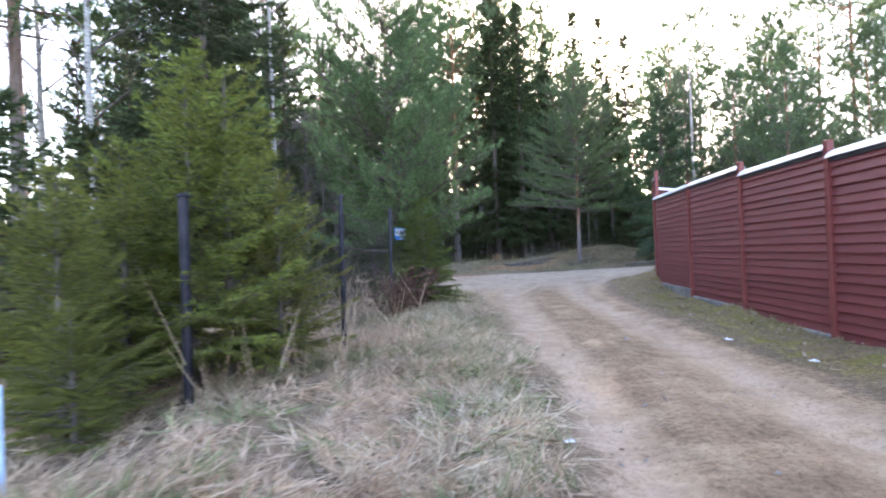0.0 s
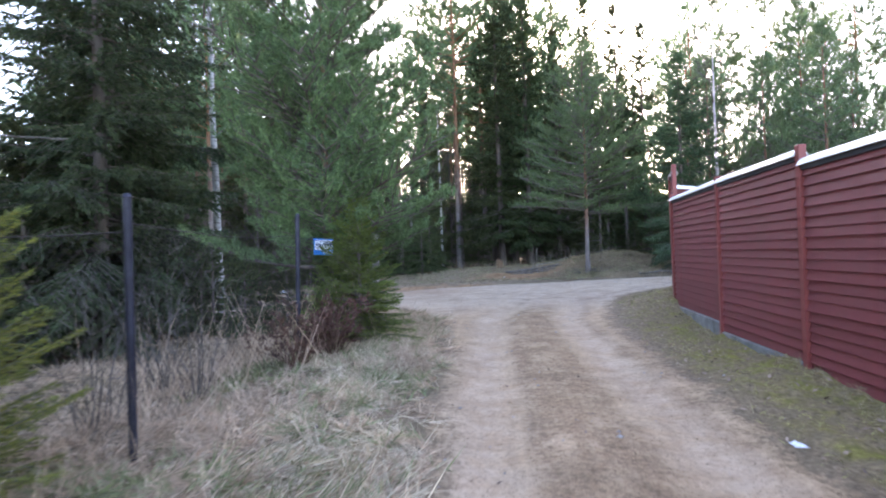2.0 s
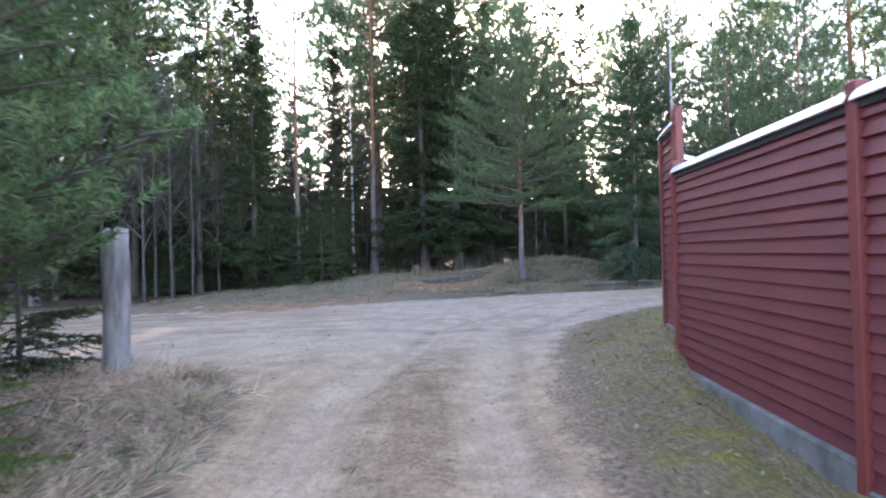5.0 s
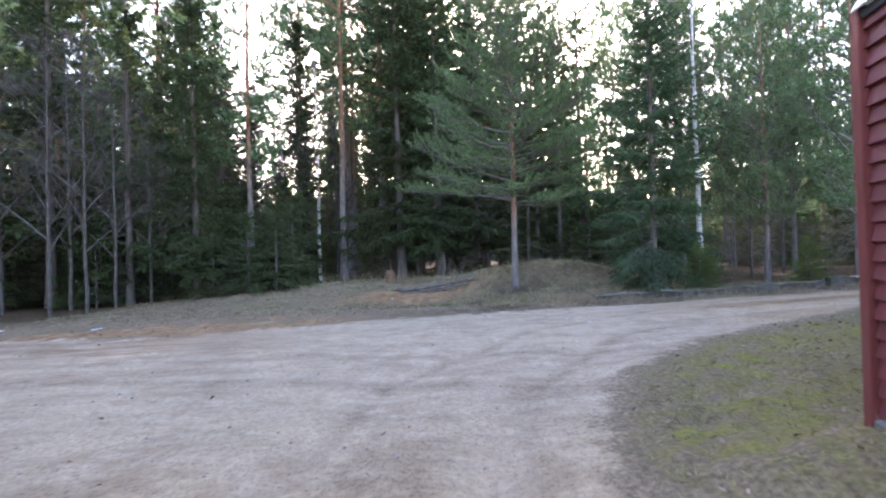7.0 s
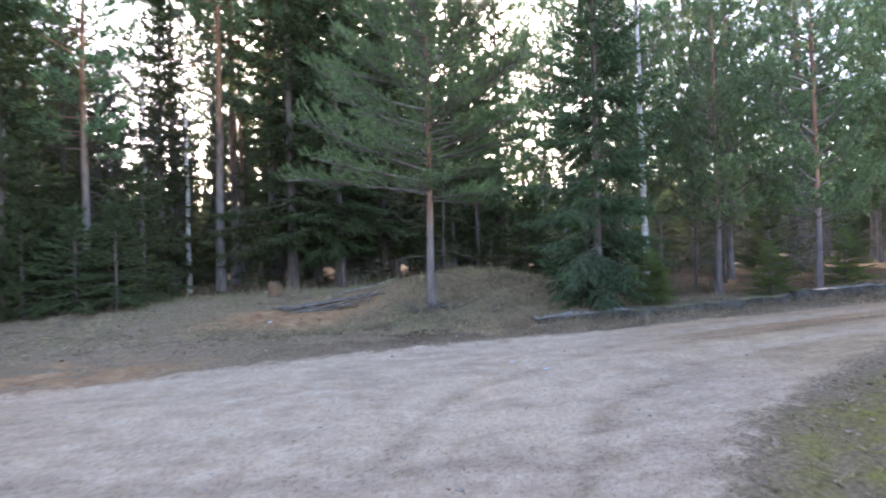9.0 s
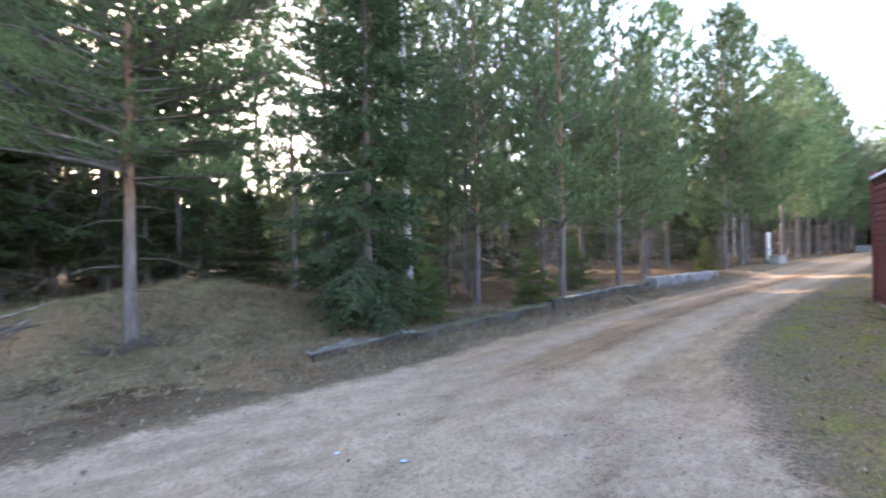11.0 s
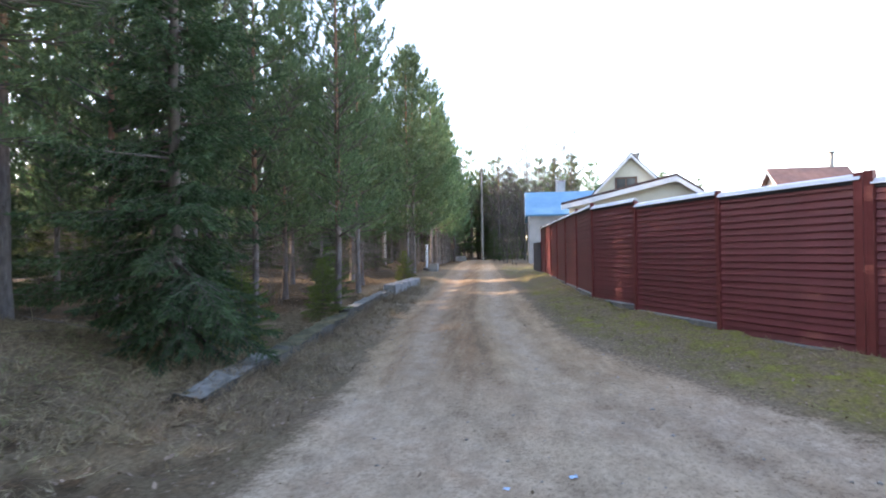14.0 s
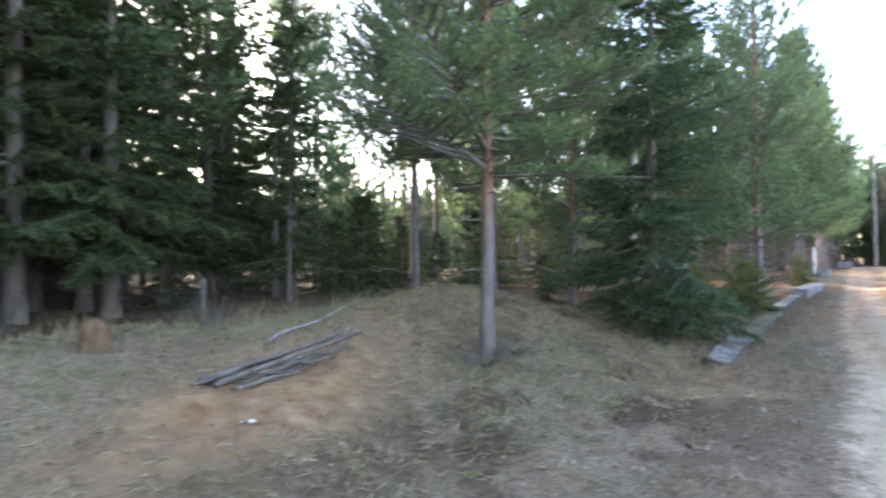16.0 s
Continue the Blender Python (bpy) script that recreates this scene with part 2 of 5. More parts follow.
    moss = mix(n, l, ramp(n, l, big, [(0.42, (0.65,)), (0.58, (0.05,))]), moss, ramp(n, l, fine, [(0.3, (0.11, 0.080, 0.050)), (0.7, (0.30, 0.235, 0.145))]))
    moss = mix(n, l, 0.6, moss, ramp(n, l, fine, [(0.3, (0.35,)), (0.7, (1.3,))]), 'MULTIPLY')
    edge = maths(n, l, 'ADD', maths(n, l, 'MULTIPLY', maths(n, l, 'SUBTRACT', mid, 0.5), 3.2), maths(n, l, 'MULTIPLY', maths(n, l, 'SUBTRACT', fine, 0.5), 1.6))
    off = mix(n, l, maths(n, l, 'ADD', attr("forest"), maths(n, l, 'MULTIPLY', edge, 0.6), True), straw, forest)
    off = mix(n, l, maths(n, l, 'ADD', maths(n, l, 'MULTIPLY', attr("dirt"), 1.3), maths(n, l, 'MULTIPLY', edge, 0.5), True), off, dirt)
    off = mix(n, l, maths(n, l, 'MULTIPLY', attr("moss"), maths(n, l, 'ADD', 0.75, edge, True), True), off, moss)
    road = maths(n, l, 'ADD', maths(n, l, 'MULTIPLY', attr("road"), 4.0), maths(n, l, 'ADD', edge, 0.1), True)
    col = mix(n, l, road, off, sand)
    l.new(mix(n, l, 0.28, col, ramp(n, l, grit, [(0.3, (0.55,)), (0.7, (1.3,))]), 'MULTIPLY'), b.inputs["Base Color"])
    bump(n, l, b, maths(n, l, 'ADD', maths(n, l, 'MULTIPLY', fine, 1.0), maths(n, l, 'ADD', mid, maths(n, l, 'MULTIPLY', grit, 0.25))), 0.9, 0.03)
    return m


def birch_material():
    m, n, l, b = material("birch_bark", 0.75, 0, 0.2)
    co = object_coord(n)
    f = noise_node(n, l, 5, 6, 0.7, co, (1, 1, 4.5))
    g = noise_node(n, l, 2, 3, 0.5, co)
    col = ramp(n, l, f, [(0.36, (0.05, 0.045, 0.04)), (0.45, (0.42, 0.41, 0.39)), (0.75, (0.70, 0.69, 0.66))])
    l.new(mix(n, l, ramp(n, l, g, [(0.35, (0.45,)), (0.6, (0,))]), col, (0.25, 0.22, 0.18)), b.inputs["Base Color"])
    bump(n, l, b, f, 0.3, 0.01)
    return m


def painted_metal(name, c, rough):
    m, n, l, b = material(name, rough, 0, 0.4)
    co = object_coord(n)
    oi = n.new("ShaderNodeObjectInfo").outputs["Random"]
    f, g = noise_node(n, l, 2.5, 6, 0.65, co, (1, 1, 0.5)), noise_node(n, l, 55, 4, 0.6, co)
    col = ramp(n, l, f, [(0.3, tuple(v * 0.78 for v in c)), (0.7, tuple(v * 1.2 for v in c))])
    col = mix(n, l, 0.5, col, ramp(n, l, oi, [(0, (0.82,)), (1, (1.18,))]), 'MULTIPLY')
    col = mix(n, l, ramp(n, l, g, [(0.62, (0,)), (0.8, (0.35,))]), col, (0.16, 0.10, 0.08))
    l.new(col, b.inputs["Base Color"])
    l.new(maths(n, l, 'ADD', maths(n, l, 'MULTIPLY', f, 0.3), rough - 0.15), b.inputs["Roughness"])
    bump(n, l, b, f, 0.08, 0.02)
    return m


M_GROUND = ground_material()
M_PINE = needle_material("pine_needles", (0.052, 0.092, 0.050), (0.190, 0.275, 0.130), 0.6, 0.40)
M_YOUNG = needle_material("young_pine_needles", (0.058, 0.110, 0.056), (0.205, 0.325, 0.145), 0.55, 0.38)
M_TUFT = needle_material("tufted_pine_needles", (0.028, 0.054, 0.025), (0.200, 0.285, 0.122), 0.55, 0.3)
M_SPRUCE = needle_material("spruce_needles", (0.030, 0.046, 0.024), (0.115, 0.148, 0.062), 0.6, 0.45)
M_FRESH = needle_material("fresh_spruce_needles", (0.034, 0.068, 0.015), (0.190, 0.285, 0.060))
M_HERO = needle_material("dark_spruce_needles", (0.025, 0.044, 0.023), (0.092, 0.142, 0.063))
M_YELLOW = needle_material("yellowish_spruce_needles", (0.032, 0.050, 0.016), (0.255, 0.285, 0.060))
M_STRAW = needle_material("dry_grass_blades", (0.20, 0.140, 0.085), (0.75, 0.585, 0.395), 0.8, 0.15)
M_PALE = needle_material("bleached_grass_blades", (0.26, 0.205, 0.125), (0.80, 0.68, 0.48), 0.8, 0.15)
M_BANK = needle_material("withered_bank_grass", (0.075, 0.055, 0.036), (0.39, 0.310, 0.200), 0.8, 0.15)
M_GREEN = needle_material("green_grass_blades", (0.09, 0.105, 0.045), (0.33, 0.36, 0.18), 0.7, 0.2)
M_MOSS = needle_material("moss_blades", (0.13, 0.105, 0.055), (0.34, 0.30, 0.13), 0.8, 0.1)
M_LEAF = needle_material("fallen_leaves", (0.055, 0.036, 0.025), (0.36, 0.27, 0.20), 0.8, 0.0)
M_DEBRIS = needle_material("trodden_debris", (0.05, 0.032, 0.02), (0.24, 0.165, 0.10), 0.9, 0.0)
M_BROWN = needle_material("withered_leaves", (0.055, 0.030, 0.021), (0.20, 0.115, 0.080), 0.8, 0.1)
M_TWIG = plain("grey_twigs", (0.09, 0.075, 0.065), (0.22, 0.19, 0.165), 0.9, 5)
M_BARE = plain("dark_grey_bark", (0.055, 0.048, 0.043), (0.145, 0.125, 0.11), 0.9, 5)
M_PINEBARK = bark_material("pine_bark", (0.23, 0.205, 0.195), (0.30, 0.16, 0.09), 5.5, 2.5)
M_YOUNGBARK = bark_material("young_pine_bark", (0.20, 0.170, 0.160), (0.29, 0.155, 0.105), 2.5, 0.8)
M_SPRUCEBARK = bark_material("spruce_bark", (0.17, 0.145, 0.13), (0.13, 0.10, 0.08), 6, 3)
M_BIRCH = birch_material()
M_RED = painted_metal("red_painted_slats", (0.152, 0.035, 0.037), 0.5)
M_REDPOST = painted_metal("red_painted_posts", (0.185, 0.042, 0.038), 0.45)
M_CAP = plain("white_metal_cap", (0.62, 0.66, 0.70), (0.80, 0.82, 0.84), 0.4, 4, 0.0, 0.05, 0.5)
M_CONCRETE = plain("weathered_concrete", (0.20, 0.20, 0.19), (0.40, 0.39, 0.37), 0.9, 3, 0, 0.5)
M_PLINTH = plain("damp_concrete_plinth", (0.10, 0.10, 0.085), (0.25, 0.245, 0.23), 0.9, 4, 0, 0.5)
# concrete of the kerb sides, darker than the kerb tops
M_SIDECON = plain("dark_side_concrete", (0.030, 0.028, 0.020), (0.15, 0.14, 0.12), 0.95, 3.5, 0, 0.8)
M_DARKSTEEL = plain("dark_painted_steel", (0.018, 0.018, 0.028), (0.045, 0.045, 0.06), 0.5, 8, 0.3, 0.1)
M_WIRE = plain("rusty_wire", (0.035, 0.03, 0.03), (0.09, 0.075, 0.065), 0.6, 20, 0.5, 0)
M_WOODPALE = plain("weathered_wood", (0.11, 0.098, 0.088), (0.46, 0.42, 0.38), 0.9, 7, 0, 0.5, 0.2, (1, 1, 0.2))
M_WOODRAW = plain("broken_orange_wood", (0.08, 0.050, 0.032), (0.26, 0.165, 0.10), 0.9, 8, 0, 0.5, 0.2, (1, 1, 0.25))
M_STONE = plain("small_stones", (0.16, 0.14, 0.12), (0.42, 0.39, 0.36), 0.9, 9, 0, 0.2)
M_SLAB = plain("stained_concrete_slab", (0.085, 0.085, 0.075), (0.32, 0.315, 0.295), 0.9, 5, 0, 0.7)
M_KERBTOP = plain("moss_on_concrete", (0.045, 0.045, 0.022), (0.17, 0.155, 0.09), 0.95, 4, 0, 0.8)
M_BLUE = plain("sign_blue", (0.010, 0.20, 0.58), (0.015, 0.25, 0.68), 0.35, 5, 0, 0)
M_SIGNWHITE = plain("sign_white", (0.72, 0.76, 0.80), (0.80, 0.83, 0.86), 0.35, 5, 0, 0)
M_INK = plain("sign_ink", (0.02, 0.03, 0.09), (0.03, 0.04, 0.11), 0.5, 5, 0, 0)
M_PAPER = plain("litter_white", (0.70, 0.74, 0.80), (0.82, 0.85, 0.90), 0.5, 9, 0, 0.1)
M_PAPERBLUE = plain("litter_blue", (0.35, 0.55, 0.80), (0.55, 0.72, 0.88), 0.5, 9, 0, 0.1)
M_CREAM = plain("cream_plaster", (0.62, 0.58, 0.46), (0.72, 0.68, 0.56), 0.85, 1.5, 0, 0.2)
M_WHITEWALL = plain("grey_white_plaster", (0.36, 0.36, 0.355), (0.52, 0.515, 0.50), 0.85, 1.5, 0, 0.2)
# house roofing; also colours the shadow strip below the fence coping
M_ROOFSHADE = plain("dark_roof_and_shadow", (0.03, 0.03, 0.035), (0.07, 0.07, 0.08), 0.7, 3)
M_ROOFBROWN = plain("dark_brown_roofing", (0.05, 0.032, 0.030), (0.09, 0.060, 0.055), 0.7, 3)
M_ROOFBLUE = plain("blue_metal_roof", (0.10, 0.27, 0.42), (0.15, 0.33, 0.49), 0.5, 1.2, 0.1, 0.05)
M_ROOFRED = plain("brown_red_tiles", (0.15, 0.085, 0.07), (0.22, 0.13, 0.11), 0.7, 3)
M_GATE = plain("dark_blue_gate_paint", (0.022, 0.030, 0.045), (0.040, 0.052, 0.075), 0.5, 4)
M_GLASS = plain("dark_window_glass", (0.03, 0.035, 0.04), (0.06, 0.065, 0.07), 0.08, 2, 0, 0, 0.5)
M_FRAMEWOOD = plain("brown_window_frame", (0.10, 0.055, 0.04), (0.15, 0.085, 0.06), 0.6, 6)


# ---- mesh helpers ----
def tri_mesh(name, v, f):
    v, f = np.asarray(v, np.float32), np.asarray(f, np.int32)
    me = bpy.data.meshes.new(name)
    me.vertices.add(len(v))
    me.vertices.foreach_set("co", v.ravel())
    me.loops.add(f.size)
    me.loops.foreach_set("vertex_index", f.ravel())
    me.polygons.add(len(f))
    me.polygons.foreach_set("loop_start", np.arange(0, f.size, f.shape[1], dtype=np.int32))
    me.update(calc_edges=True)
    return me


def finish(ob, mat, parent=None, label="", soft_shade=False):
    ob.data.materials.append(mat)
    if soft_shade:
        ob.data.polygons.foreach_set("use_smooth", np.ones(len(ob.data.polygons), bool))
    if parent is not None:
        ob.parent = parent
    if label:
        ob["label"] = label
    return ob


def part(name, bm, mat, parent=None, label=""):
    me = bpy.data.meshes.new(name)
    bm.to_mesh(me)
    bm.free()
    return finish(new(name, me), mat, parent, label)


def box(x0, y0, z0, x1, y1, z1, bevel=0.0):
    bm = bmesh.new()
    bmesh.ops.create_cube(bm, size=1)
    for v in bm.verts:
        v.co = Vector((x0 + (v.co.x + .5) * (x1 - x0), y0 + (v.co.y + .5) * (y1 - y0), z0 + (v.co.z + .5) * (z1 - z0)))
    if bevel:
        bmesh.ops.bevel(bm, geom=bm.edges[:], offset=bevel, segments=1, affect='EDGES', profile=0.7)
    return bm


def prism(profile, length):
    """A profile in (y, z), drawn along x, closed at the ends."""
    bm = bmesh.new()
    a = [bm.verts.new((0, y, z)) for y, z in profile]
    b = [bm.verts.new((length, y, z)) for y, z in profile]
    n = len(a)
    for i in range(n):
        bm.faces.new((a[i], a[(i + 1) % n], b[(i + 1) % n], b[i]))
    bm.faces.new(a[::-1])
    bm.faces.new(b)
    bmesh.ops.recalc_face_normals(bm, faces=bm.faces[:])
    return bm


def tubes(paths, sides):
    """Round stems along paths of (points, radii), as one set of triangles."""
    vs, fs, at = [], [], 0
    ang = np.linspace(0, 2 * np.pi, sides, endpoint=False)
    for pts, rad in paths:
        pts, rad = np.asarray(pts, float), np.asarray(rad, float)
        t = np.gradient(pts, axis=0)
        t /= np.linalg.norm(t, axis=1)[:, None] + 1e-9
        ref = np.array([0, 0, 1.0]) if abs(t[0][2]) < 0.9 else np.array([1.0, 0, 0])
        u = np.cross(t, ref)
        u /= np.linalg.norm(u, axis=1)[:, None] + 1e-9
        w = np.cross(t, u)
        ring = pts[:, None, :] + rad[:, None, None] * (np.cos(ang)[None, :, None] * u[:, None, :] + np.sin(ang)[None, :, None] * w[:, None, :])
        n = len(pts)
        vs.append(ring.reshape(-1, 3))
        i, j = np.meshgrid(np.arange(n - 1), np.arange(sides), indexing="ij")
        a, b = at + i * sides + j, at + i * sides + (j + 1) % sides
        c, d = a + sides, b + sides
        fs.append(np.stack([np.stack([a, b, d], -1), np.stack([a, d, c], -1)], 2).reshape(-1, 3))
        at += n * sides
    return np.concatenate(vs), np.concatenate(fs)


def blades(p, d, count, spread, length, width, r):
    """count thin blades round each point p along direction d."""
    k = len(p)
    p, d = np.repeat(p, count, 0), np.repeat(d, count, 0)
    q = d + r.normal(0, spread, (k * count, 3))
    q /= np.linalg.norm(q, axis=1)[:, None]
    ln = length * r.uniform(0.6, 1.2, (k * count, 1))
    p = p + d * ln * r.uniform(-0.4, 0.5, (k * count, 1))
    s = np.cross(q, r.normal(0, 1, (k * count, 3)))
    s *= (width / 2) / (np.linalg.norm(s, axis=1)[:, None] + 1e-9)
    v = np.stack([p - s, p + s, p + q * ln], 1).reshape(-1, 3)
    return v, np.arange(len(v), dtype=np.int32).reshape(-1, 3)


# ---- trees: built once a kind, then copied ----
def stem(r, tall, trunk_r, wander=0.012):
    """A tapered trunk with a slight wander: its rings' heights, offsets and mesh."""
    zs = np.linspace(0, tall, 14)
    lean = np.cumsum(r.normal(0, wander * tall / 14, (14, 2)), 0)
    lean -= lean[0]
    rad = trunk_r * (1 - zs / tall) ** 0.75 + 0.008
    rad[0] *= 1.35
    rad[1] *= 1.03
    return zs, lean, tubes([(np.column_stack([lean, zs]), rad)], 9)


def boughs(r, zs, lean, tall, base, wide, shape, whorls, per_whorl, rise, bend, curl, gap, loose):
    """Main limbs of a conifer, uneven round the trunk: origin, heading, length, climb, bend and curl of each."""
    p1, p2, p3 = r.uniform(0, 6.28, 3)
    out = []
    for i in range(whorls):
        for k in range(per_whorl):
            u = min(max((i + 0.5 + r.normal(0, loose)) / whorls, 0.0), 0.985)
            z = base + u * (tall - base)
            az = 2 * np.pi * k / per_whorl + i * 2.4 + r.normal(0, 0.3)
            lump = 1 + 0.24 * math.sin(2 * az + p1 + 0.9 * z) + 0.18 * math.sin(3 * az + p2 - 1.7 * z) + 0.12 * math.sin(az + p3 + 0.5 * z)
            if r.uniform() < gap * (1.5 - 0.8 * lump) * 1.6:
                continue
            ln = wide * shape(u) * lump * r.uniform(0.72, 1.15) + 0.10
            org = np.array([np.interp(z, zs, lean[:, 0]), np.interp(z, zs, lean[:, 1]), z])
            out.append((org, az, ln, rise(u) + r.normal(0, 0.09), bend(u) + r.normal(0, 0.04), curl))
    return out


def on_bough(bough, sv):
    org, az, ln, a, b, c = bough
    sv = np.atleast_1d(sv)
    p = org + np.column_stack([np.cos(az) * sv, np.sin(az) * sv, a * sv + b * sv ** 2 + c * sv ** 3]) * ln
    t = np.column_stack([np.full(len(sv), np.cos(az)), np.full(len(sv), np.sin(az)), a + 2 * b * sv + 3 * c * sv ** 2])
    return p, t / np.linalg.norm(t, axis=1)[:, None]


def dead_wood(r, n, low, high, reach):
    """Bare broken limbs on the lower trunk."""
    paths = []
    for i in range(n):
        z, az, ln = r.uniform(low, high), r.uniform(0, 6.28), reach * r.uniform(0.35, 1.0)
        s = np.linspace(0, 1, 4)
        line = np.column_stack([np.cos(az) * s * ln, np.sin(az) * s * ln, z + ln * (0.12 * s - 0.42 * s * s)])
        paths.append((line, 0.012 * (1.12 - s)))
        for k in range(3):
            c = line[r.integers(1, 4)]
            d = np.array([np.cos(az), np.sin(az), -0.2]) + r.normal(0, 0.55, 3)
            paths.append((np.array([c, c + d * ln * 0.16, c + d * ln * 0.3 - np.array([0, 0, 0.05])]), np.array([0.005, 0.0035, 0.002])))
    return paths


def needles(p, d, reach, count, spread, length, width, r):
    """count needle blades along each shoot that starts at p and runs reach metres along d."""
    n = len(p) * count
    reach = np.repeat(np.broadcast_to(reach, (len(p),)), count)[:, None]
    p, d = np.repeat(p, count, 0), np.repeat(d, count, 0)
    q = d + r.normal(0, spread, (n, 3))
    q /= np.linalg.norm(q, axis=1)[:, None] + 1e-9
    p = p + d * reach * r.uniform(0, 1, (n, 1))
    w = np.cross(q, r.normal(0, 1, (n, 3)))
    w *= (width / 2) / (np.linalg.norm(w, axis=1)[:, None] + 1e-9)
    v = np.stack([p - w, p + w, p + q * length * r.uniform(0.6, 1.2, (n, 1))], 1).reshape(-1, 3)
    return v, np.arange(len(v), dtype=np.int32).reshape(-1, 3)


def pine(seed, tall, base, wide, shape, whorls, per_whorl, space, shoot, count, length, width, trunk_r, rise, bend, dead=0, gap=0.2, lift=0.9, spread=0.55, loose=0.25, inner=0.35, twigs=True, low=0.25):
    """A pine whose limbs end in brushes of needles: shoot is a brush's length, space the distance between side twigs."""
    r = np.random.default_rng(seed)
    zs, lean, trunk = stem(r, tall, trunk_r)
    paths, p, d, ln_of = [], [], [], []
    for bo in boughs(r, zs, lean, tall, base, wide, shape, whorls, per_whorl, rise, bend, 0.06, gap, loose):
        ln, az = bo[2], bo[1]
        s = np.linspace(0, 1, 5 if twigs else 3)
        br = max(0.006, 0.020 * ln ** 0.9)
        paths.append((on_bough(bo, s)[0], br * (1.08 - s)))
        m = max(2, int(ln * (1 - inner) / space))
        sv = np.linspace(inner, 1.0, m)
        c, t = on_bough(bo, sv)
        for k in range(m):
            side = 1 if k % 2 else -1
            for sd in ((side, -side) if r.uniform() < 0.75 else (side,)):
                dv = t[k] + sd * np.array([-np.sin(az), np.cos(az), 0]) * r.uniform(0.6, 1.25) + np.array([0, 0, r.normal(0.12, 0.18)])
                dv /= np.linalg.norm(dv)
                tw = ln * (0.20 + 0.22 * (1 - sv[k])) * r.uniform(0.7, 1.3)
                e = c[k] + dv * tw
                if twigs:
                    paths.append((np.array([c[k], (c[k] + e) / 2, e]), np.array([br * 0.4, br * 0.28, 0.002])))
                for q in np.arange(tw, 0, -shoot * 1.1):
                    up = dv * r.uniform(0.5, 1.0) + np.array([0, 0, lift * r.uniform(0.4, 1.1)]) + r.normal(0, 0.15, 3)
                    p.append(c[k] + dv * q)
                    d.append(up / np.linalg.norm(up))
                    ln_of.append(shoot * r.uniform(0.7, 1.25))
        up = t[-1] + np.array([0, 0, lift])
        p.append(c[-1])
        d.append(up / np.linalg.norm(up))
        ln_of.append(shoot * 1.3)
    for q in range(5):
        p.append(np.array([lean[-1, 0], lean[-1, 1], tall - shoot * q * 0.8]))
        d.append(np.array([0, 0, 1.0]))
        ln_of.append(shoot * 1.4)
    if dead:
        paths += dead_wood(r, dead, base * low, base * 1.15, wide * 0.75)
    return trunk, tubes(paths, 3), needles(np.array(p), np.array(d), np.array(ln_of), count, spread, length, width, r)


def spruce_like(seed, tall, base, wide, shape, whorls, per_whorl, space, count, length, width, trunk_r, rise, bend, curl=0.0, dead=0, gap=0.2, hang=0.45, spread=0.45, loose=0.5, inner=0.15, twigs=True, low=0.15):
    """A spruce whose flat boughs carry hanging side twigs set with short needles."""
    r = np.random.default_rng(seed)
    zs, lean, trunk = stem(r, tall, trunk_r)
    paths, p, d, ln_of = [], [], [], []
    for bo in boughs(r, zs, lean, tall, base, wide, shape, whorls, per_whorl, rise, bend, curl, gap, loose):
        ln, az = bo[2], bo[1]
        s = np.linspace(0, 1, 5 if twigs else 3)
        br = max(0.005, 0.017 * ln ** 0.9)
        paths.append((on_bough(bo, s)[0], br * (1.08 - s)))
        m = max(3, int(ln / space))
        sv = np.linspace(inner, 1.0, m)
        c, t = on_bough(bo, sv)
        for k in range(m):
            p.append(c[k])
            d.append(t[k])
            ln_of.append(ln / m)
            for sd in (-1, 1):
                tw = (0.34 * ln * (1.12 - sv[k]) + 0.06) * r.uniform(0.6, 1.3)
                dv = t[k] * 0.8 + sd * np.array([-np.sin(az), np.cos(az), 0]) * r.uniform(0.5, 1.1) + np.array([0, 0, -hang * r.uniform(0.3, 1.5)])
                dv /= np.linalg.norm(dv)
                if twigs:
                    paths.append((np.array([c[k], c[k] + dv * tw * 0.5, c[k] + dv * tw]), np.array([br * 0.3, br * 0.2, 0.0015])))
                n = max(1, int(tw / (space * 1.1)))
                for q in range(n):
                    p.append(c[k] + dv * tw * q / n)
                    d.append(dv + np.array([0, 0, -0.1 * hang * q]))
                    ln_of.append(tw / n)
    for q in range(6):
        p.append(np.array([lean[-1, 0], lean[-1, 1], tall - 0.08 * q]))
        d.append(np.array([0, 0, 1.0]))
        ln_of.append(0.1)
    if dead:
        paths += dead_wood(r, dead, max(0.3, base * low), base * 1.2, wide * 0.75)
    return trunk, tubes(paths, 3), needles(np.array(p), np.array(d), np.array(ln_of), count, spread, length, width, r)


def tree_thing(name, label, category, group, parts, bark, needles, limb_mat=None):
    root = tagged(new(name), label, category, group)
    root.empty_display_size = 0.3
    trunk, limbs, crown = parts
    finish(new("trunk", tri_mesh("trunk", *trunk)), bark, root, "", True)
    tagged(finish(new("branchwork", tri_mesh("branchwork", *limbs)), limb_mat or bark, root), kind="stuff")
    if crown is not None:
        finish(new("crown", tri_mesh("crown", *crown)), needles, root)
    return root


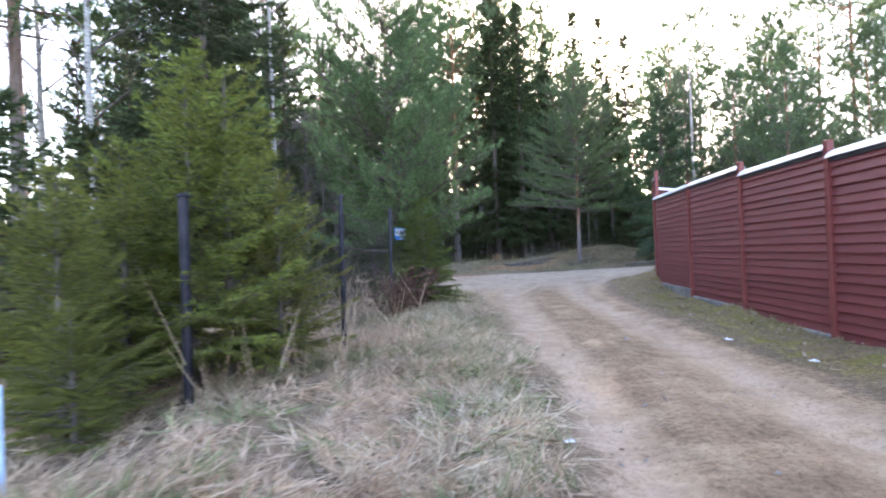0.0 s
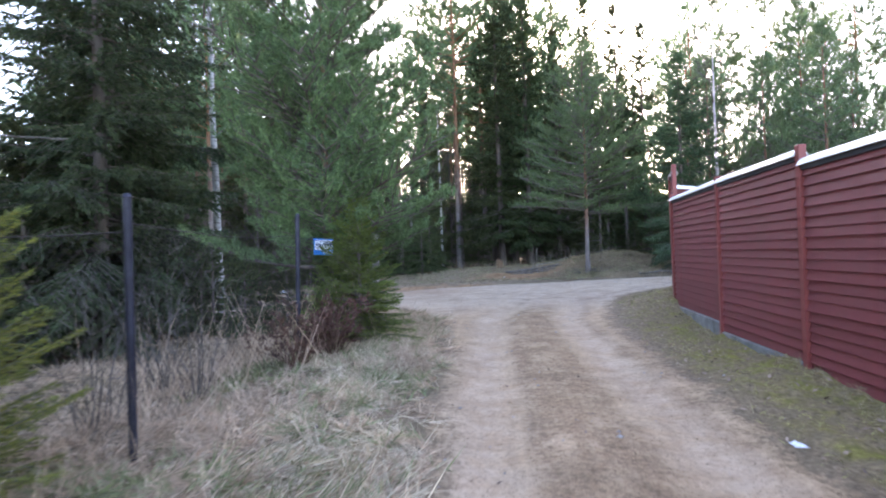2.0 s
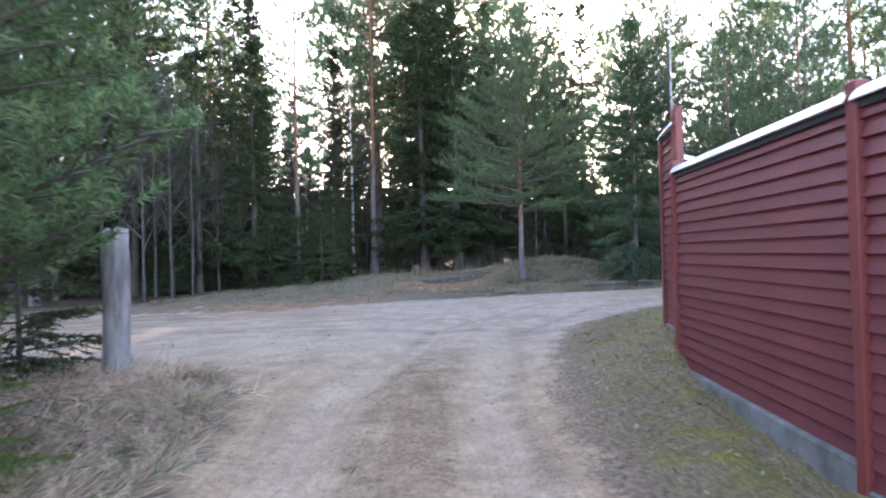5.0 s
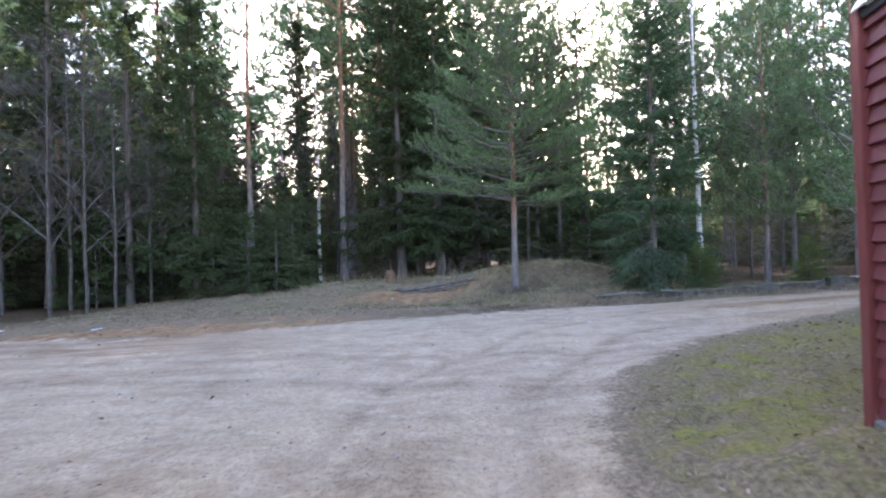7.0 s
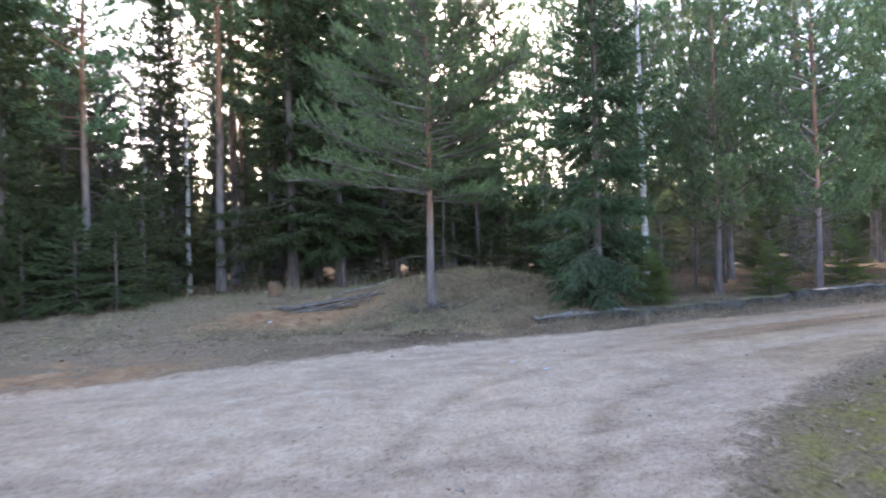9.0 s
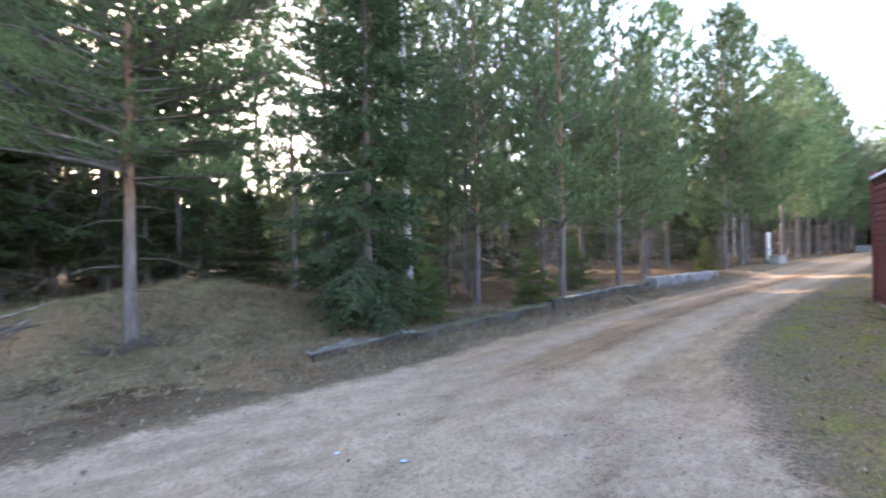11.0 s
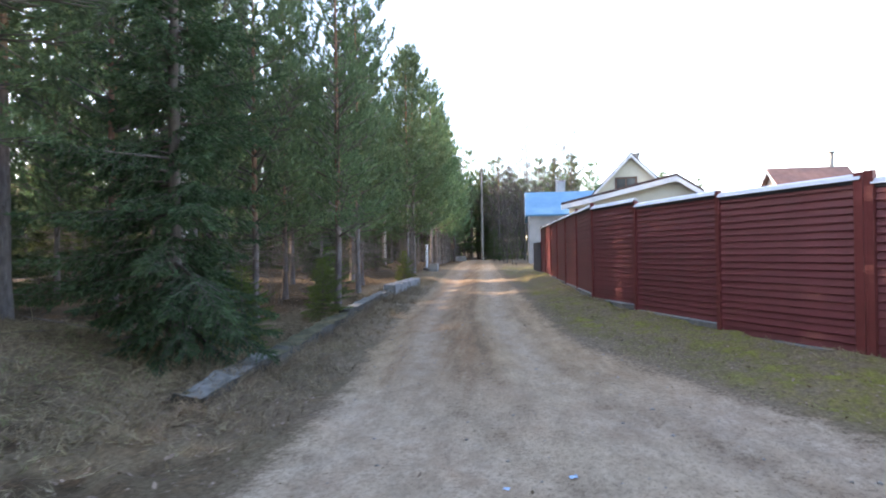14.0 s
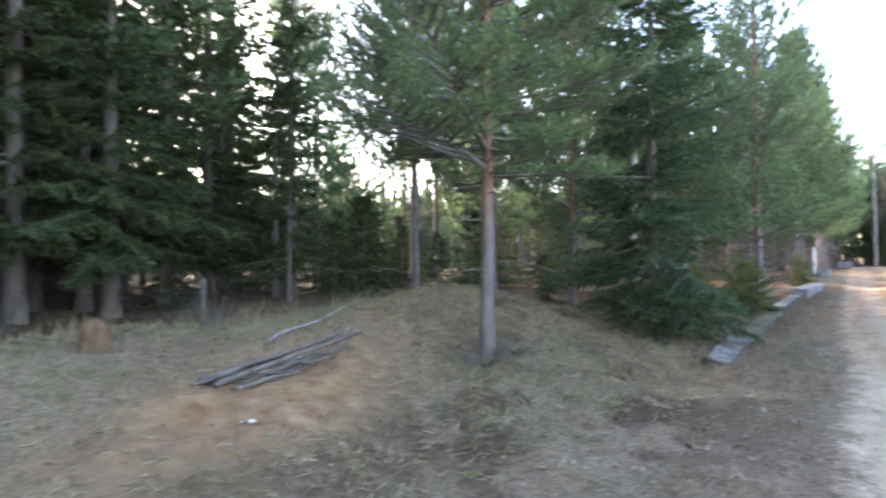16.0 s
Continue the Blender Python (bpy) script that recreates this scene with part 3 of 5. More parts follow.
def broadleaf(seed, tall, trunk_r, first, reach, n_limb, fine):
    """A leafless broadleaf tree with fine twigs."""
    r = np.random.default_rng(seed)
    zs = np.linspace(0, tall, 12)
    lean = np.cumsum(r.normal(0, 0.02 * tall / 12, (12, 2)), 0)
    lean -= lean[0]
    trunk = tubes([(np.column_stack([lean, zs]), trunk_r * (1 - zs / tall) ** 0.8 + 0.006)], 8)
    limbs, tips, dirs = [], [], []
    for i in range(n_limb):
        u = first + (1 - first) * (i + 0.5) / n_limb
        z, az = u * tall, i * 2.4 + r.uniform(-0.5, 0.5)
        ln = reach * (1.15 - u) * r.uniform(0.7, 1.2)
        org = np.array([np.interp(z, zs, lean[:, 0]), np.interp(z, zs, lean[:, 1]), z])
        s = np.linspace(0, 1, 5)
        line = org + np.column_stack([np.cos(az) * s * ln, np.sin(az) * s * ln, ln * (1.1 * s - 0.25 * s * s)])
        limbs.append((line, 0.02 * ln ** 0.8 * (1.05 - s)))
        for j in range(fine):
            sv = r.uniform(0.25, 1)
            c = org + np.array([np.cos(az) * sv * ln, np.sin(az) * sv * ln, ln * (1.1 * sv - 0.25 * sv * sv)])
            d = np.array([np.cos(az), np.sin(az), 0.7]) + r.normal(0, 0.7, 3)
            d /= np.linalg.norm(d)
            t = ln * r.uniform(0.2, 0.45)
            limbs.append((np.array([c, c + d * t * 0.5, c + d * t + np.array([0, 0, -0.08 * t])]), np.array([0.009, 0.006, 0.002])))
            tips += [c + d * t * 0.5, c + d * t]
            dirs += [d, d]
    tw = blades(np.array(tips), np.array(dirs), 4, 0.5, 0.5, 0.012, r)
    return trunk, tubes(limbs, 3), tw


young = lambda u: (1 - u) ** 0.75 * (0.72 + 0.28 * min(1, u * 4))
full = lambda u: (1 - u) ** 0.6 * (0.70 + 0.30 * min(1, u * 3))
mature = lambda u: math.sin(math.pi * (0.18 + 0.80 * u)) ** 0.8
cone = lambda u: (1 - u) ** 0.85
ragged_cone = lambda u: (1 - u) ** 0.7 * (0.8 + 0.2 * math.sin(u * 23))


def put(src, x, y, turn=0.0, scale=1.0, sink=0.05, used=set()):
    """Stand a tree of this kind at x, y: the first call moves the model itself, later ones copy it."""
    m = Matrix.Translation((x, y, float(height(x, y)) - sink)) @ Matrix.Rotation(radians(turn), 4, 'Z')
    if src.name in used:
        ob = copy_thing(src, m)
    else:
        used.add(src.name)
        ob = src
        src.matrix_basis = m
    ob.scale = (scale,) * 3
    return ob


# ---- ground: one sheet, fine near the walk, reaching the horizon ----
def axis(lo, hi, step, far):
    near = np.arange(lo, hi + step / 2, step)
    grow = [1.4 ** k * step * 3 for k in range(40)]
    out = np.cumsum(grow)
    out = out[out < far]
    return np.concatenate([lo - out[::-1], near, hi + out])


def build_ground():
    xs, ys = axis(-8, 18, 0.09, 2500), axis(-1, 34, 0.09, 2500)
    gx, gy = np.meshgrid(xs, ys, indexing="ij")
    x, y = gx.ravel(), gy.ravel()
    e = road_depth(x, y)
    s = distance_to(SPINE, x, y, False)
    z = ground_z(x, y)
    v = np.column_stack([x, y, z])
    nx, ny = len(xs), len(ys)
    i, j = np.meshgrid(np.arange(nx - 1), np.arange(ny - 1), indexing="ij")
    a = (i * ny + j).ravel()
    me = tri_mesh("ground", v, np.column_stack([a, a + ny, a + ny + 1, a + 1]))
    moss = np.where(inside(VERGE, x, y), 1.0, 0.0) * smooth(-0.02, -0.5, e)
    forest = smooth(33, 37, y) * smooth(14, 8, x) + smooth(28.2, 29.5, y) * smooth(9, 11, x) + smooth(-4.5, -7, x) * smooth(16, 14, y) + smooth(-7, -10, x) * smooth(25, 29, y)
    forest = forest + 1.0 * np.exp(-((x - 3.6) / 4.8) ** 2 - ((y - 27.4) / 2.1) ** 2) * smooth(-0.3, 0.15, ripple(x * 0.7, y * 0.9))
    dirt = 1.2 * np.exp(-((x - 1.4 - (y - 30.4) * 0.9) / 1.7) ** 2 - ((y - 30.3) / 1.4) ** 2) + 0.95 * np.exp(-((y - 24.5 - 0.1 * x) / 1.25) ** 2) * smooth(1.0, -1.5, x) * smooth(-13, -8, x) * smooth(-0.45, 0.1, ripple(x * 0.3 + 1, y * 1.5))
    o, along = lane(x, y)
    south, east = smooth(17.5, 14, y), smooth(6, 9, x)
    line = lambda at, w: np.exp(-((o - at) / w) ** 2)
    strip = south * (0.72 * smooth(-0.42, -0.3, o) * smooth(0.5, 0.3, o) + 0.85 * line(-0.38, 0.09) + 0.8 * line(1.02, 0.10) + 0.35 * line(-1.05, 0.2))
    strip = strip + east * (0.95 * line(0.14, 0.09) + 0.55 * line(-0.32, 0.08) + 0.45 * line(-0.95, 0.10) + 0.35 * line(1.2, 0.10))
    strip = strip + (1 - south) * (1 - east) * (e > 0) * (0.55 * line(0.9, 0.12) + 0.5 * line(-0.7, 0.12) + 0.45 * np.exp(-((y - 18.6 + 0.2 * x) / 0.14) ** 2) + 0.4 * np.exp(-((y - 20.1 + 0.1 * x) / 0.16) ** 2))
    grey = smooth(13, 17, y) * (0.55 + 0.45 * np.exp(-(((e - 0.5) / 0.5) ** 2)))
    for key, val in (("road", np.clip(e, -1, 1)), ("across", o), ("along", along), ("lane", np.clip(south + east, 0, 1)), ("track", np.clip(south + east, 0, 1) * np.clip(line(-0.80, 0.32) + line(0.80, 0.28), 0, 1)), ("moss", moss), ("forest", np.clip(forest, 0, 1)), ("dirt", np.clip(dirt, 0, 1)),
                     ("strip", np.clip(strip, 0, 1)), ("grey", grey * (1 - 0.8 * east)), ("brown", np.clip(smooth(5.0, 9.5, x) * smooth(19.5, 21.5, y) * (0.15 + 0.85 * smooth(-1.5, -1.15, o) * smooth(0.38, 0.15, o)) + 0.9 * smooth(0.8, -3, x) * smooth(18.6, 21.0, y) * smooth(-0.35, 0.1, ripple(x * 0.35 + 2, y * 1.6)), 0, 1))):
        me.attributes.new(key, 'FLOAT', 'POINT').data.foreach_set("value", val.astype(np.float32))
    ob = finish(new("ground", me), M_GROUND, None, "", True)
    tagged(ob, "pale sandy track with mossy verges, dry straw and litter", "ground", "", "structure")


build_ground()


# ---- red plank fence ----
SLAT = [(0.002, 0.142), (0.034, 0.005), (0.033, 0.0), (0.002, 0.002), (-0.018, 0.141)]


def fence(label, posts, low, high, out, post_top, wide_posts=()):
    """posts: plan of the posts; low and high: bottom and top of each panel; out: side (1 left, -1 right of the line) that the slats face."""
    root = tagged(new("plank_fence"), label, "fence", "red plank fence")
    root.location = (posts[0][0], posts[0][1], 0)
    inv = Matrix.Translation((-posts[0][0], -posts[0][1], 0))

    def under(ob, m):
        ob.matrix_basis = inv @ m

    for k in range(len(posts) - 1):
        a, b = Vector((*posts[k], 0)), Vector((*posts[k + 1], 0))
        d = b - a
        ln, ang = d.length, math.atan2(d.y, d.x)
        if out < 0:
            a, ang = b, ang + math.pi
        frame_m = Matrix.Translation(a) @ Matrix.Rotation(ang, 4, 'Z')
        n = round((high[k] - low[k]) / 0.108)
        step = (high[k] - low[k]) / n
        me = None
        for i in range(n):
            if me is None:
                ob = part("plank", prism([(y, z * step / 0.12) for y, z in SLAT], ln - 0.06), M_RED, root)
                me = ob.data
            else:
                ob = new("plank", me)
                ob.parent = root
            under(ob, frame_m @ Matrix.Translation((0.03, rng.normal(0, 0.002), low[k] + i * step + rng.normal(0, 0.0015))) @ Matrix.Rotation(rng.normal(0, 0.0012), 4, 'Y'))
        cap = part("cap", prism([(-0.075, 0), (-0.045, 0.055), (0.0, 0.085), (0.050, 0.060), (0.085, 0.0), (0.078, -0.006), (0.045, 0.048), (-0.045, 0.045), (-0.068, 0)], ln - 0.05), M_CAP, root, "pale metal coping strip")
        under(cap, frame_m @ Matrix.Translation((0.025, 0, high[k] + 0.004)))
        # dark bar that draws the coping's shadow on the top plank
        shade_bar = part("drip_edge", box(0.025, 0.02, 0, ln - 0.025, 0.045, 0.05, 0.004), M_ROOFSHADE, root, "dark strip for the shadow under the coping")
        under(shade_bar, frame_m @ Matrix.Translation((0, 0, high[k] - 0.047)))
        g0 = float(min(height(*posts[k]), height(*posts[k + 1]))) - 0.15
        pl = part("plinth", box(0, -0.09, g0, ln, 0.05, low[k] - 0.02, 0.012), M_PLINTH, root, "grey concrete plinth")
        under(pl, frame_m)
    for k, (x, y) in enumerate(posts):
        w = 0.060 if k in wide_posts else 0.043
        kk = min(k, len(low) - 1)
        z0, z1 = min(low[kk], low[max(k - 1, 0)]) - 0.10, post_top[k]
        b0, b1 = Vector(posts[max(k - 1, 0)]), Vector(posts[min(k + 1, len(posts) - 1)])
        ang = math.atan2((b1 - b0).y, (b1 - b0).x)
        for side in ((-1, 1) if k in wide_posts else (0,)):
            p = part("post", box(-w, -0.04, z0, w, 0.04, z1 + rng.uniform(0, 0.02), 0.006), M_REDPOST, root)
            under(p, Matrix.Translation((x, y, 0)) @ Matrix.Rotation(ang, 4, 'Z') @ Matrix.Translation((side * (w + 0.003), 0.018 * out, 0)))
    return root


P1 = [(3.98, -4.5), (3.97, -2.3), (3.96, -0.05), (3.95, 2.2), (3.94, 4.45), (3.93, 6.70), (3.93, 8.95), (3.97, 11.35), (4.12, 14.16)]
fence("dark red painted plank fence along the sandy track", P1, [0.0, 0.03, 0.06, 0.10, 0.14, 0.18, 0.28, 0.40], [2.08, 2.11, 2.14, 2.18, 2.23, 2.33, 2.44, 2.44], 1,
      [2.18, 2.2, 2.24, 2.28, 2.34, 2.44, 2.55, 2.55, 2.57])
fence("short raised corner panel of the dark red fence", [(4.205, 14.27), (4.375, 15.11)], [0.72], [3.00], 1, [3.17, 3.03], (0,))
fence("dark red painted plank fence turning the corner", [(4.42, 15.14), (6.40, 16.85), (8.37, 18.50)], [0.55, 0.60], [2.78, 2.86], 1, [2.9, 2.95, 3.0])
fence("dark red painted plank fence along the forest road", [(8.42, 18.53), (10.50, 19.62), (12.80, 20.52), (14.73, 21.18), (17.2, 21.32), (19.7, 21.45), (22.2, 21.57), (24.7, 21.68), (27.2, 21.8), (29.7, 21.9)],
      [0.66, 0.80, 0.90, 1.0, 1.0, 1.02, 1.04, 1.06, 1.08], [2.93, 2.98, 3.10, 3.17, 3.2, 3.22, 3.24, 3.26, 3.28], 1, [3.02, 3.04, 3.10, 3.26, 3.3, 3.3, 3.32, 3.34, 3.36, 3.38], (0,))


# ---- old wire fence with the street sign ----
def wire_fence():
    root = tagged(new("wire_fence"), "old sagging chain-link fence on dark steel posts", "fence")
    base = (-1.83, 6.42)
    root.location = (*base, 0)
    line = [(-2.56, 4.3, 1.86), (-1.83, 6.42, 2.03), (-1.83, 9.45, 2.1)]
    for k, (x, y, top) in enumerate(line):
        g = float(height(x, y))
        r = 0.03 if k else 0.042
        tilt = (0.02, -0.015) if k < 2 else (0.04, 0.03)
        z = np.linspace(g - 0.3, top, 5)
        u = (z - g) / 2
        p = finish(new("post", tri_mesh("post", *tubes([(np.column_stack([x - base[0] + tilt[0] * u, y - base[1] + tilt[1] * u, z]), np.full(5, r))], 8))), M_DARKSTEEL, root)
        bm = bmesh.new()
        bmesh.ops.create_cone(bm, cap_ends=True, segments=8, radius1=r + 0.03 if not k else r + 0.006, radius2=r * 0.6, depth=0.03)
        bmesh.ops.translate(bm, verts=bm.verts[:], vec=(x - base[0] + tilt[0], y - base[1] + tilt[1], top + 0.01))
        part("post_cap", bm, M_DARKSTEEL, p)
    stretches = [((-2.56, 4.3), (-1.83, 6.42)), ((-1.83, 6.42), (-1.83, 9.45)), ((-1.83, 9.45), (-1.55, 12.7))]
    for a, b in stretches:
        a, b = np.array(a), np.array(b)
        ln = np.linalg.norm(b - a)
        g = float(height(*(a + b) / 2))
        low, high, cell = g + 0.15, g + 1.62, 0.085
        paths = []
        tall = high - low
        for c in np.arange(-tall, ln, cell):
            for way in (1, -1):
                s0, s1 = max(c, 0), min(c + tall, ln)
                if s1 - s0 < 0.05:
                    continue
                z0, z1 = (s0 - c), (s1 - c)
                if way < 0:
                    z0, z1 = tall - z0, tall - z1
                s = np.linspace(s0, s1, 4)
                zz = low + np.linspace(z0, z1, 4)
                sag = 0.03 * np.sin(s * 3 + zz * 2)
                xy = a + (b - a) * (s / ln)[:, None]
                paths.append((np.column_stack([xy[:, 0] - base[0] + sag, xy[:, 1] - base[1], zz]), np.full(4, 0.0016)))
        finish(new("wire_mesh", tri_mesh("wire_mesh", *tubes(paths, 3))), M_WIRE, root, "rusty chain-link netting")
        s = np.linspace(0, 1, 6)
        xy = a + (b - a) * s[:, None]
        finish(new("top_wire", tri_mesh("top_wire", *tubes([(np.column_stack([xy[:, 0] - base[0], xy[:, 1] - base[1], high - 0.06 * np.sin(np.pi * s)]), np.full(6, 0.004))], 4))), M_WIRE, root)


wire_fence()


def lettering(name, text, size, mat, parent, x, z, y=-0.012, squeeze=1.0):
    cu = bpy.data.curves.new(name, 'FONT')
    cu.body, cu.size, cu.extrude, cu.align_x, cu.align_y = text, size, 0.001, 'CENTER', 'CENTER'
    cu.offset = 0.0015
    tmp = new("tmp", cu)
    me = bpy.data.meshes.new_from_object(tmp.evaluated_get(bpy.context.evaluated_depsgraph_get()))
    bpy.data.objects.remove(tmp)
    ob = finish(new(name, me), mat, parent)
    ob.matrix_basis = pose(x, y, z, 90, 0, 0) @ Matrix.Diagonal((squeeze, 1, 1, 1))
    return ob


def street_sign():
    root = tagged(new("street_sign"), "blue and white street name plate hung on the wire fence", "sign")
    part("plate", box(-0.225, -0.004, -0.115, 0.225, 0.004, 0.115, 0.003), M_BLUE, root)
    part("white_panel", box(-0.208, -0.0075, -0.045, 0.208, -0.0045, 0.098, 0.001), M_SIGNWHITE, root, "white lettering panel")
    lettering("lettering", "4-\u0430\u044f", 0.066, M_INK, root, -0.132, 0.028)
    lettering("lettering", "\u041b\u0418\u041d\u0418\u042f", 0.066, M_INK, root, 0.072, 0.028, squeeze=0.95)
    lettering("lettering", "\u0443\u043b.", 0.05, M_SIGNWHITE, root, 0.005, -0.078)
    for x0, x1 in ((0.045, 0.085), (0.092, 0.122), (0.130, 0.190)):
        part("lettering_bar", box(x0, -0.007, -0.095, x1, -0.0045, -0.065), M_SIGNWHITE, root)
    for x in (-0.18, 0.18):
        finish(new("hanging_wire", tri_mesh("hanging_wire", *tubes([(np.array([[x, 0.002, 0.1], [x, 0.03, 0.13], [x, 0.1, 0.14]]), np.full(3, 0.003))], 4))), M_WIRE, root)
    root.matrix_basis = pose(-1.79, 10.415, 1.715, 0, 1, 72.7)
    return root


street_sign()


def rough_post(name, label, category, x, y, h0, tall, r0, mat, seed, splinter=0.06):
    """A weathered timber post or stump with a broken top."""
    r = np.random.default_rng(seed)
    zs = np.linspace(-0.25, tall, 9)
    v, f = tubes([(np.column_stack([np.zeros(9), np.zeros(9), zs]), np.full(9, r0))], 11)
    ang = np.arctan2(v[:, 1], v[:, 0])
    k = 1 + 0.10 * np.sin(ang * 3 + 1) + 0.06 * np.sin(ang * 5 + v[:, 2] * 6) + 0.25 * np.exp(-(v[:, 2] + 0.1) ** 2 / 0.02)
    v[:, 0] *= k
    v[:, 1] *= k
    top = v[:, 2] > tall - 1e-4
    v[top, 2] += splinter * np.sin(ang[top] * 2 + seed) + r.normal(0, splinter * 0.35, top.sum())
    tip = len(v)
    ring = np.nonzero(top)[0]
    v = np.vstack([v, [[0, 0, tall - splinter * 0.3]]])
    f = np.vstack([f, [(ring[i], ring[(i + 1) % len(ring)], tip) for i in range(len(ring))]])
    ob = finish(new(name, tri_mesh(name, v, f)), mat)
    ob.location = (x, y, h0)
    return tagged(ob, label, category)


rough_post("wooden_post", "weathered pale wooden gate post with a split top", "post", -2.08, 14.3, float(height(-2.08, 14.3)), 1.60, 0.135, M_WOODPALE, 3, 0.03)
rough_post("tree_stump", "broken stump with torn orange wood on the bank", "stump", 0.25, 33.4, float(height(0.25, 33.4)), 0.40, 0.19, M_WOODRAW, 5, 0.09)
rough_post("dead_stake", "thin grey dead snag standing on the bank", "snag", 2.4, 34.6, float(height(2.4, 34.6)), 0.95, 0.035, M_TWIG, 8, 0.05)
rough_post("pale_pole", "pale bluish stake among the dry stems", "stake", -2.535, 2.55, float(height(-2.535, 2.55)), 0.62, 0.015, M_PAPERBLUE, 9, 0.005)


# ---- concrete kerb beams ----
def kerb(label, a, b, top_a, top_b, width, deep, mat, top_mat, seed):
    r = np.random.default_rng(seed)
    d = np.array(b) - np.array(a)
    ln = np.linalg.norm(d)
    n = max(6, int(ln / 0.22))
    prof = np.array([(-0.5, -1), (-0.5, -0.04), (-0.46, 0), (0.42, 0), (0.5, -0.05), (0.5, -1)])
    v, f = [], []
    for i in range(n + 1):
        s = i / n
        for w, z in prof:
            jitter = r.normal(0, 0.018, 3)
            v.append((s * ln + jitter[0], w * width + jitter[1], (top_a + (top_b - top_a) * s) + (z * deep if z > -1 else -deep) + jitter[2] * (z > -1)))
    m = len(prof)
    for i in range(n):
        for k in range(m - 1):
            f.append((i * m + k, (i + 1) * m + k, (i + 1) * m + k + 1, i * m + k + 1))
    me = bpy.data.meshes.new("concrete_kerb")
    f = f + [tuple(range(m)), tuple(range(n * m, n * m + m))[::-1]]
    me.from_pydata(v, [], f)
    ob = new("concrete_kerb", me)
    me.materials.append(mat)
    me.materials.append(top_mat)
    # upward faces mostly take top_mat, all others keep mat
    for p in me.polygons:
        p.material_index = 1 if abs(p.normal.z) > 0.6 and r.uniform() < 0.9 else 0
    ob.matrix_basis = Matrix.Translation((*a, 0)) @ Matrix.Rotation(math.atan2(d[1], d[0]), 4, 'Z')
    return tagged(ob, label, "kerb", "old concrete beams by the road")


kerb("old mossy concrete beam beside the forest road", (6.45, 26.72), (12.75, 27.10), 0.46, 0.70, 0.36, 0.6, M_SIDECON, M_KERBTOP, 1)
kerb("dark weathered concrete beam with moss", (13.0, 27.12), (18.2, 27.36), 0.76, 0.90, 0.30, 0.6, M_SIDECON, M_SLAB, 2)
kerb("pale concrete beam lying by the road", (18.45, 27.38), (23.75, 27.52), 1.02, 1.02, 0.42, 0.6, M_CONCRETE, M_CONCRETE, 3)
kerb("broken pale concrete slab at the end of the beam", (6.25, 26.69), (8.40, 26.84), 0.49, 0.565, 0.38, 0.22, M_SIDECON, M_SLAB, 4)


